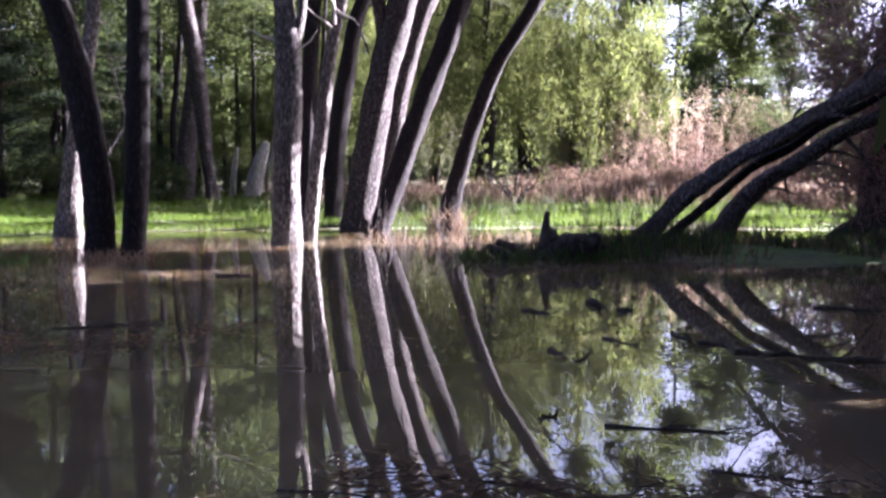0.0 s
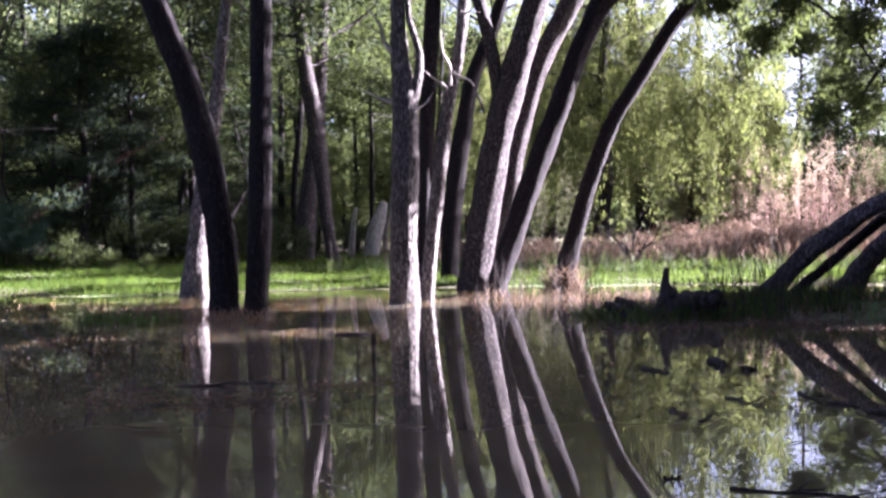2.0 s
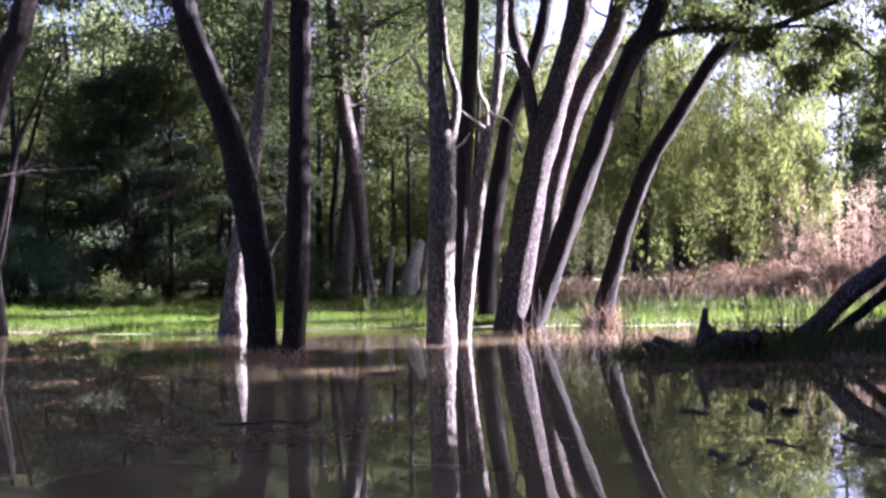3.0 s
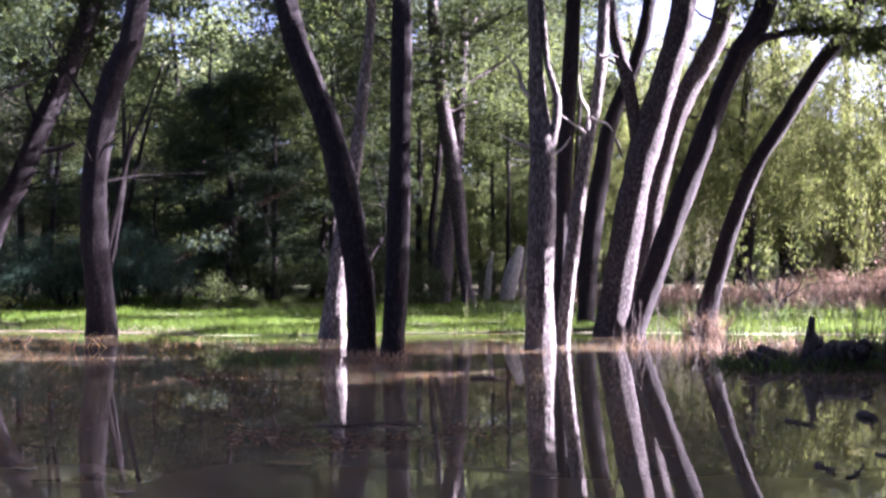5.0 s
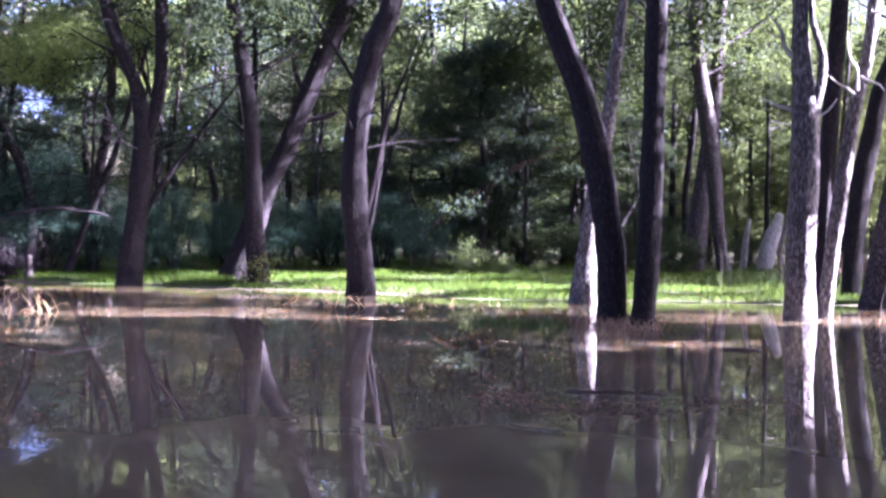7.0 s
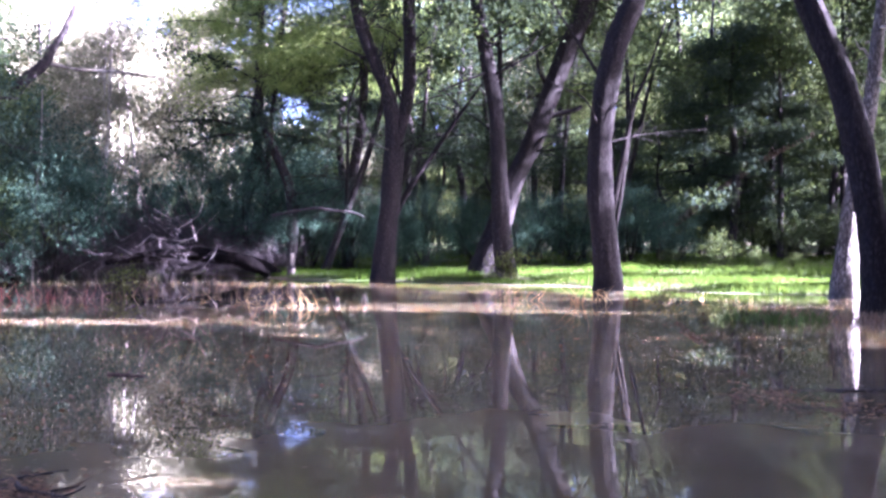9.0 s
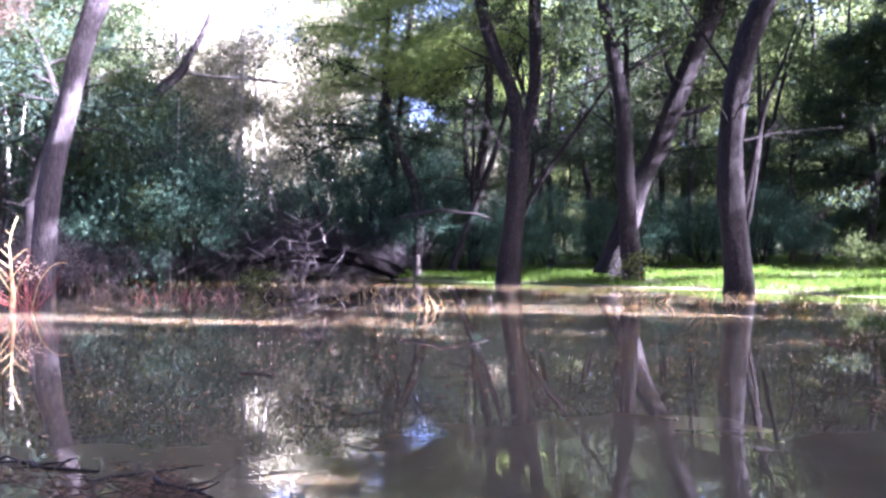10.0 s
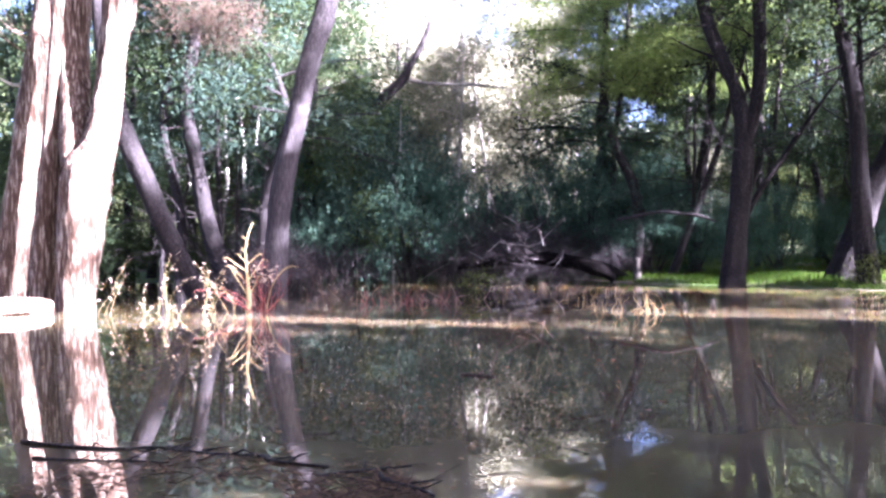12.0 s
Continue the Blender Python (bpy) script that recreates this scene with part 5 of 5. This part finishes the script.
# ---- far woods, and unseen trees added to block light ----
def far_woods():
    rng = np.random.default_rng(301)
    b = Build()
    n = 14500
    az = rng.uniform(-34, 92, n)
    d = rng.uniform(82, 100, n)
    top = np.interp(az, [-34, -22, -17, -14, -6, -3, 10, 42, 44.5, 48.5, 50, 57, 60, 92], [5, 4, 4, 4, 4, 12, 21, 20, 9, 9, 16, 16, 18, 18])
    z = rng.uniform(0.02, 1, n) ** 1.3 * top
    c = np.stack([-np.sin(np.radians(az)) * d, np.cos(np.radians(az)) * d, z], 1)
    c = (c[:, None] + rng.normal(size=(n, 14, 3)) * 0.9).reshape(-1, 3)
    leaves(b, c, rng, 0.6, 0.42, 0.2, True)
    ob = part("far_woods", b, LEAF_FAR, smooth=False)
    tagged(ob, "distant pale green woodland behind the clearing", "woods", kind="stuff")


far_woods()
SUN_BLOCKERS = []
_r = random.Random(9)


def evergreen(seed):
    """A broad unseen evergreen, added to block light; leafy from the ground up."""
    rng = np.random.default_rng(seed)
    t = thing("shade_evergreen", "broad unseen evergreen added to block sun and sky", "tree", group="evergreens beside the clearing")
    part("trunk", tube(Build(), [(0, 0, -0.3, 0.35), (0.1, 0, 5, 0.25), (0, 0.1, 13.5, 0.05)], 10, 0.6, 0.15), BARK_DARK, t)
    n = 225
    z = rng.uniform(0.04, 1, n)
    r = 3.1 * np.sqrt(1 - z ** 2.2) * np.sqrt(rng.uniform(0, 1, n))
    a = rng.uniform(0, 2 * np.pi, n)
    c = np.stack([np.cos(a) * r, np.sin(a) * r, z * 14], 1)
    c = (c[:, None] + rng.normal(size=(n, 14, 3)) * 0.35).reshape(-1, 3)
    part("crown", leaves(Build(), c, rng, 0.5, 0.31, 0.2, True), LEAF_DARK, t, smooth=False)
    return t


KINDS["evergreen"] = evergreen(302)
# an unseen dense stand, added to keep the low sun off most of the water
for row, (s, first) in enumerate(((20, 13.4), (26, 12.6), (12, 13.2), (4, 15.4))):
    for i in range(4 if row == 0 else 5):
        o = first + i * 5.1
        x, y = -2.8 + s * math.sin(sa) + o * math.cos(sa), 19.8 + s * math.cos(sa) - o * math.sin(sa)
        SUN_BLOCKERS.append(("evergreen", -math.degrees(math.atan2(x, y)), math.hypot(x, y), _r.uniform(1.0, 1.15)))
# lighter unseen ones let a little sun through
for s, o, size in ((20, 8.6, 1.2), (13, 9.4, 1.1), (27, 9.2, 1.3)):
    x, y = -2.8 + s * math.sin(sa) + o * math.cos(sa), 19.8 + s * math.cos(sa) - o * math.sin(sa)
    SUN_BLOCKERS.append(("dark", -math.degrees(math.atan2(x, y)), math.hypot(x, y), size))
# a stretched canopy copy, added out of view, blocks more of the sun
copy_thing(KINDS["canopy"], Matrix.Translation((-2.8 + 16 * math.sin(sa) + 9.3 * math.cos(sa), 19.8 + 16 * math.cos(sa) - 9.3 * math.sin(sa), 0.1)) @ Matrix.Diagonal((0.8, 0.8, 1.42, 1)))
# the same trees, added behind the camera to hold back sky light
for i in range(18):
    x, y, z = polar(112 + i * 8.6, (11.5, 15.0, 13.0)[i % 3])
    copy_thing(KINDS["evergreen"], Matrix.Translation((x, y, -0.1)) @ Matrix.Diagonal((1.35, 1.35, _r.uniform(1.7, 2.1), 1)))
KINDS["evergreen"].matrix_basis = Matrix.Translation(polar(-100, 16))
# slimmer added ones, out of view, keep lanes of water and grass in shade
for s, o, wide, tall in ((16, 2.5, 0.6, 1.15), (14.5, 5.2, 0.72, 1.0), (24, 3.2, 0.7, 1.1), (18, 6.9, 0.6, 1.15), (13, 10.0, 0.5, 1.25), (25, 10.4, 0.4, 1.2),  (40, -6.3, 0.35, 1.65), (40, -1.8, 0.25, 1.9), (41, -9.7, 0.58, 1.95)):
    copy_thing(KINDS["evergreen"], Matrix.Translation((-2.8 + s * math.sin(sa) + o * math.cos(sa), 19.8 + s * math.cos(sa) - o * math.sin(sa), 0.2)) @ Matrix.Diagonal((wide, wide, tall, 1)))
for k, az, d, s in SUN_BLOCKERS:
    x, y, z = polar(az, d)
    copy_thing(KINDS[k], Matrix.Translation((x, y, max(z, -0.2))) @ pose(0, 0, 0, 0, 0, d * 53) @ Matrix.Scale(s, 4))


# ---- driftwood and litter on the water ----
def floating_twig(x0, y0, x1, y1, radius, seed, mat=DEAD_WOOD):
    rng = np.random.default_rng(seed)
    ln = math.hypot(x1 - x0, y1 - y0)
    t = thing("floating_twig", "dark wet twig afloat on the brown water", "twig", (x0, y0, 0.0), "floating twigs")
    kink = rng.normal(size=(5, 2)) * 0.05 * ln
    pts = []
    for i, u in enumerate((0, 0.25, 0.5, 0.75, 1.0)):
        pts.append(((x1 - x0) * u + kink[i, 0] * (0 < i < 4), (y1 - y0) * u + kink[i, 1] * (0 < i < 4), radius * rng.uniform(-0.1, 0.9), radius * (1.1 - 0.6 * u)))
    part("stem", tube(Build(), pts, 7, 0.06, 0.25, 0, seed), mat, t)
    for k in range(int(3 + ln * 2)):
        u = rng.uniform(0.15, 0.95)
        px, py = (x1 - x0) * u, (y1 - y0) * u
        a = math.atan2(y1 - y0, x1 - x0) + rng.choice([-1, 1]) * rng.uniform(0.4, 1.0)
        l2 = min(0.35, ln * 0.35) * rng.uniform(0.4, 1.0)
        part("twiglet", tube(Build(), [(px, py, radius * 0.4, radius * 0.5), (px + math.cos(a) * l2 * 0.5, py + math.sin(a) * l2 * 0.5, radius * 0.6 + rng.uniform(0, 0.04), radius * 0.35), (px + math.cos(a + 0.2) * l2, py + math.sin(a + 0.2) * l2, rng.uniform(0, 0.07), radius * 0.15)], 5, 0.08), mat, t)
    return t


for i, (x0, y0, x1, y1, r) in enumerate([
    (1.27, 8.80, 1.50, 8.46, 0.016), (2.15, 8.12, 2.59, 7.95, 0.022), (0.85, 5.77, 1.46, 5.61, 0.010), (0.76, 10.58, 0.99, 10.33, 0.02), (1.46, 11.12, 1.57, 10.80, 0.04), (1.67, 10.50, 1.81, 10.58, 0.03),
    (1.89, 9.11, 1.95, 8.63, 0.015), (1.99, 8.60, 2.17, 8.43, 0.015), (0.81, 8.25, 0.88, 7.90, 0.014), (2.56, 7.85, 3.10, 7.71, 0.02), (0.94, 7.76, 1.05, 7.99, 0.014), (-2.85, 13.93, -2.44, 14.17, 0.022),
    (-5.50, 3.24, -4.89, 3.21, 0.016), (-7.94, 1.84, -6.93, 2.63, 0.016), (-7.15, 2.59, -5.91, 3.12, 0.018), (-5.70, 2.94, -5.62, 3.53, 0.012), (-7.32, 1.76, -6.64, 2.41, 0.012), (-3.30, 9.34, -2.45, 9.64, 0.014),
    (-3.17, 8.29, -2.21, 8.54, 0.006), (-3.71, 9.17, -2.84, 9.34, 0.006), (-9.16, 6.35, -8.74, 6.49, 0.015), (0.54, 5.97, 0.62, 6.00, 0.012), (3.62, 10.80, 4.17, 10.50, 0.018), (-0.7, 4.6, -0.3, 4.5, 0.006), (0.1, 4.75, 0.45, 4.6, 0.007), (0.7, 4.5, 1.0, 4.75, 0.006), (1.2, 4.9, 1.6, 4.7, 0.008), (1.5, 4.5, 1.9, 4.42, 0.008)]):
    floating_twig(x0, y0, x1, y1, r, 400 + i)


def floating_litter(label, az0, az1, d0, d1, n, m, seed, mat=LITTER, size=(0.055, 0.022)):
    """Leaves and bits of bark and twig drifting in a band on the water."""
    rng = np.random.default_rng(seed)
    lane = rng.uniform(0, 1, n)
    az = az0 + (az1 - az0) * lane
    mid = 0.5 * (d0 + d1) + 0.25 * (d1 - d0) * np.sin(lane * 7 + seed)
    d = mid + rng.normal(size=n) * (d1 - d0) * 0.22
    c = np.stack([-np.sin(np.radians(az)) * d, np.cos(np.radians(az)) * d, np.full(n, 0.004) + rng.uniform(0, 0.008, n)], 1)
    b = Build()
    a = rng.uniform(0, 2 * np.pi, n)
    ax = np.stack([np.cos(a), np.sin(a), rng.normal(size=n) * 0.12], 1)
    sd = np.stack([-np.sin(a), np.cos(a), rng.normal(size=n) * 0.2], 1)
    ln, wd = size[0] * rng.uniform(0.5, 1.5, (n, 1)), size[1] * rng.uniform(0.5, 1.4, (n, 1))
    b.add(np.stack([c - ax * ln / 2, c + sd * wd / 2, c + ax * ln / 2, c - sd * wd / 2], 1).reshape(-1, 3), np.arange(n)[:, None] * 4 + np.arange(4))
    ob = part("floating_litter", b, mat, None, label, False)
    tagged(ob, label, "leaf litter", kind="stuff")
    if m:
        k = rng.integers(0, n, m)
        w = rng.normal(size=(m, 3)) * np.array([1, 1, 0.12])
        tagged(part("floating_brush", twigs(Build(), rng, c[k], w, 0.3, 0.004, 0.25, 4, 4), LITTER_TWIG), "fine brown twigs drifting among fallen leaves", "twigs", kind="stuff")


floating_litter("raft of brown leaves drifting near the bank", 58, 84, 5.6, 7.4, 1900, 110, 501)
floating_litter("heap of orange-brown leaves at the near edge", 57, 64, 5.4, 6.4, 1300, 60, 502)
floating_litter("thin dark band of drifting litter", 8, 24, 8.5, 10.0, 700, 50, 503)
floating_litter("dark wet leaves along the near bank", -25, 6, 4.1, 5.1, 1600, 160, 504)
floating_litter("scattered flecks on the still water", 48, 76, 7.5, 14, 260, 0, 505, size=(0.05, 0.03))
floating_litter("scattered flecks on the brown water", -20, 48, 7, 16, 260, 10, 506, size=(0.05, 0.03))
floating_litter("dark litter caught along the weedy bank", -20, -2, 14.5, 16.2, 900, 260, 507)


# ---- weeds and dry tufts in the shallows ----
def dry_tuft(x, y, n, tall, spread, seed, mat=STRAW, arch=0.2, radius=0.007, label="tuft of arched straw-coloured stems in the water", heads=0):
    rng = np.random.default_rng(seed)
    t = thing("dry_tuft", label, "dry grass", (x, y, 0), "dry tufts in the shallows")
    p = rng.normal(size=(n, 3)) * np.array([spread, spread, 0]) + np.array([0, 0, -0.08])
    w = rng.normal(size=(n, 3)) * np.array([0.45, 0.45, 0.1]) + np.array([0, 0, 1])
    for k in range(n):
        b = Build()
        twigs(b, rng, p[k:k + 1], w[k:k + 1], tall * 1.25, radius * 1.1, arch, 4, 6)
        stem = part("stem", b, mat, t)
        if heads:
            tips = b.v[0].reshape(6, 4, 3)[3:].mean(1)
            c = (tips[:, None] + rng.normal(size=(3, heads, 3)) * 0.035).reshape(-1, 3)
            tagged(part("seed_head", leaves(Build(), c, rng, 0.06, 0.03, 0.0), PLUME, stem, smooth=False), kind="stuff")
    return t


for i, (x, y, n, h, s) in enumerate([(-16.3, 14.5, 8, 0.5, 0.12), (-15.3, 14.2, 14, 0.55, 0.25), (-14.7, 14.35, 14, 0.5, 0.22), (-12.56, 17.8, 14, 0.55, 0.2), (-12.45, 18.2, 8, 0.4, 0.15), (-11.1, 18.1, 12, 0.65, 0.15), (-10.7, 18.3, 6, 0.5, 0.1),
                                     (-19.9, 13.4, 20, 0.5, 0.4), (-21.2, 11.2, 8, 0.95, 0.18), (-22.4, 11.9, 6, 0.8, 0.3), (-8.6, 20.2, 10, 0.3, 0.3), (-9.8, 19.8, 10, 0.3, 0.3), (-18.0, 15.6, 8, 0.4, 0.3)]):
    dry_tuft(x, y, n, h * 0.85, s, 600 + i, TWIG_RED if i == 7 else LITTER_TWIG if i in (8, 9) else STRAW, 0.5)
for i, (x, y, n, h, s) in enumerate([(-21.7, 6.75, 6, 0.85, 0.1), (-21.5, 7.2, 6, 0.8, 0.15), (-21.4, 7.7, 7, 0.8, 0.18), (-20.0, 7.6, 9, 0.45, 0.2), (-20.8, 8.5, 10, 0.8, 0.15), (-20.4, 8.8, 9, 0.9, 0.12), (-21.6, 6.2, 6, 0.7, 0.15)]):
    dry_tuft(x, y, max(3, int(n * 0.6)), h, s, 640 + i, STRAW, 0.2, 0.005, "sunlit cream-coloured weed stalks with seed heads", 2)
tall_weed = thing("tall_weed", "tall bare cream weed with side shoots in the water", "weed", (-20.3, 9.0, 0))
part("stem", tube(Build(), [(0, 0, -0.15, 0.06), (0.01, 0.02, 0.3, 0.05), (0.0, 0.0, 0.75, 0.026), (-0.01, -0.02, 1.25, 0.016), (0.03, 0.06, 1.62, 0.012), (0.05, 0.11, 1.74, 0.008)], 8, 0.06, 0.2), STRAW, tall_weed)
for k, (z, reach, lift, girth) in enumerate([(0.32, -0.42, 0.62, 0.013), (0.55, -0.30, 0.36, 0.012), (0.78, -0.46, 0.30, 0.014), (0.95, -0.18, 0.20, 0.010), (1.12, -0.14, 0.12, 0.008), (1.3, 0.07, 0.03, 0.010), (0.6, 0.34, 0.44, 0.010), (0.92, 0.30, 0.22, 0.010), (0.22, 0.24, 0.5, 0.012), (1.42, -0.07, 0.06, 0.009)]):
    u = reach * np.array([0.42, 0.91, 0]) + np.array([0, 0.03 * (-1) ** k, 0])
    part("shoot", tube(Build(), [(0, 0, z, girth), (*(u * 0.55 + np.array([0, 0, z + lift * 0.6])), girth * 0.9), (*(u * 0.88 + np.array([0, 0, z + lift * 0.96])), girth * 0.8), (*(u * 1.08 + np.array([0, 0, z + lift * 0.92])), girth * 0.5)], 6, 0.05), STRAW, tall_weed)
pale_weed = thing("tall_weed", "long thin pale weed arching low over the water", "weed", (-20.16, 9.3, 0))
part("stem", tube(Build(), [(0, 0, -0.1, 0.018), (0.05, 0.12, 0.45, 0.014), (0.12, 0.32, 0.78, 0.011), (0.2, 0.5, 0.88, 0.010), (0.25, 0.62, 0.85, 0.006)], 6, 0.06), STRAW, pale_weed)
part("leaf_head", leaves(Build(), np.random.default_rng(665).normal(size=(70, 3)) * np.array([0.09, 0.13, 0.1]) + np.array([0.0, 0.05, 0.72]), np.random.default_rng(666), 0.09, 0.035, 0.0), PLUME, pale_weed, "wilted cream leaves", False)
dry_tuft(-20.05, 9.2, 22, 0.8, 0.12, 660, RED_STEM, 0.15, 0.008, "clump of crimson weed stems in the water")
dry_tuft(-20.6, 13.0, 24, 0.35, 0.5, 661, RED_STEM, 0.3, 0.008, "low reddish weeds lying on the water")


def weed_patch(label, x0, x1, y0, y1, n, tall, mat, seed, wide=0.02, stems=0, stem_tall=1.0):
    rng = np.random.default_rng(seed)
    x, y = rng.uniform(x0, x1, n), rng.uniform(y0, y1, n)
    keep = noise_field(x * 2.2, y * 2.2) > -0.35
    p = np.stack([x, y, np.maximum(height(x, y), -0.05)], 1)[keep]
    b = Build()
    blades(b, rng, p, tall, wide, 0.5)
    ob = part("weed_patch", b, mat, smooth=False)
    tagged(ob, label, "weeds", kind="stuff")
    if stems:
        q = p[rng.integers(0, len(p), stems)]
        w = rng.normal(size=(stems, 3)) * 0.16 + np.array([0, 0, 1])
        ob = part("weed_stalks", twigs(Build(), rng, q, w, stem_tall, 0.007, 0.12, 3, 5), DEAD_WOOD)
        tagged(ob, "thin dark stalks standing among the weeds", "weeds", kind="stuff")


weed_patch("rank green weeds on the low bank by the fallen trunks", 2.2, 8.0, 16.4, 18.6, 1900, 0.26, WEED, 701, 0.035, 190, 1.2)
weed_patch("brown trampled stems and dead grass on the low bank", 1.2, 8.6, 16.0, 18.6, 2400, 0.2, LEAF_BROWN, 709, 0.018, 260, 0.7)
weed_patch("green weeds and dead stems along the low bank", 7.4, 13.0, 15.9, 18.4, 1900, 0.26, WEED, 710, 0.03, 160, 0.8)
weed_patch("shaded weeds along the low bank's water edge", 0.2, 3.2, 16.0, 17.6, 1500, 0.24, WEED, 702, 0.025, 110, 1.0)
weed_patch("brown dead grass standing in the flood by the trunks", -1.6, 1.8, 19.0, 23.6, 480, 0.24, LEAF_BROWN, 703, 0.016, 130, 0.8)
weed_patch("brown and green grass round the foot of two trunks", -6.9, -4.2, 16.2, 17.3, 800, 0.20, LEAF_BROWN, 704, 0.016, 20, 0.4)
weed_patch("small green weeds rising from the water", -7.2, -5.6, 15.5, 16.3, 260, 0.22, WEED, 705, 0.03)
weed_patch("tall weeds at the back of the grass", -6, 9, 27, 31, 1300, 0.45, WEED, 706, 0.02, 160, 1.1)
weed_patch("straggling dead stems in the flooded edge", -24, -19, 12, 19, 220, 0.30, LEAF_BROWN, 707, 0.016, 70, 0.8)
weed_patch("pale dry grass and dead stems before the bracken", -5, 10.5, 31.5, 37, 3400, 0.62, LEAF_BROWN, 711, 0.03, 420, 1.0)
weed_patch("withered grass at the foot of the slanting trunk", -0.35, 0.5, 24.6, 25.3, 260, 0.55, LEAF_BROWN, 708, 0.016, 30, 0.7)


bare_bush = thing("bare_bush", "small bare dark bush before the dry bracken", "bush", (2.2, 33.5, 0.35))
_g = np.random.default_rng(71)
for k in range(12):
    a = _g.uniform(0, 2 * np.pi)
    w = np.array([[math.cos(a) * 0.6, math.sin(a) * 0.6, 1.0]])
    part("branch", twigs(Build(), _g, np.array([[math.cos(a) * 0.1, math.sin(a) * 0.1, -0.05]]), w, 1.9, 0.035, 0.28, 5, 6), DEAD_WOOD, bare_bush)


# ---- small things ----
post = thing("post", "short weathered post standing at the water's edge", "post", (-24.2, 23.2, 0))
part("foot", tube(Build(), [(0, 0, -0.3, 0.13), (0, 0, 0.3, 0.12)], 10, 0.1, 0.2), DEAD_WOOD, post)
part("top", tube(Build(), [(0, 0, 0.302, 0.09), (0.02, 0, 0.72, 0.08)], 10, 0.1, 0.25), DEAD_WOOD, post)


def scrap(x, y, s, seed):
    """A curled scrap of pale bark floating upright."""
    rng = np.random.default_rng(seed)
    t = thing("bark_scrap", "curled scrap of white bark afloat", "bark scrap", (x, y, 0), "bark scraps")
    th = np.linspace(-1.1, 1.2, 8)
    v = np.concatenate([np.stack([np.sin(th) * s * (0.5 - 0.2 * k), np.cos(th) * s * 0.3, np.full(8, s * k) + rng.normal(size=8) * s * 0.12], 1) for k in (-0.2, 0.4, 1.1)])
    f = [(r * 8 + i, r * 8 + i + 1, r * 8 + i + 9, r * 8 + i + 8) for r in range(2) for i in range(7)]
    ob = part("curl", Build().add(v, f), BARK_PALE, t)
    so = ob.modifiers.new("thick", "SOLIDIFY")
    so.thickness = 0.006
    return t


scrap(-14.83, 15.41, 0.10, 1)
scrap(-14.41, 15.7, 0.16, 2)
shoots = shrub("fresh leafy shoots at the foot of a trunk", LEAF_LIME, 95, 0.9, 0.4, 22, 20, (0.13, 0.05), "shoots", "young shoots")
shoots.matrix_basis = pose(-17.0, 24.1, 0.0)
copy_thing(shoots, Matrix.Translation((-9.9, 19.2, -0.25)) @ Matrix.Scale(0.6, 4))
copy_thing(shoots, Matrix.Translation((-21.7, 15.4, -0.1)) @ Matrix.Scale(0.8, 4))
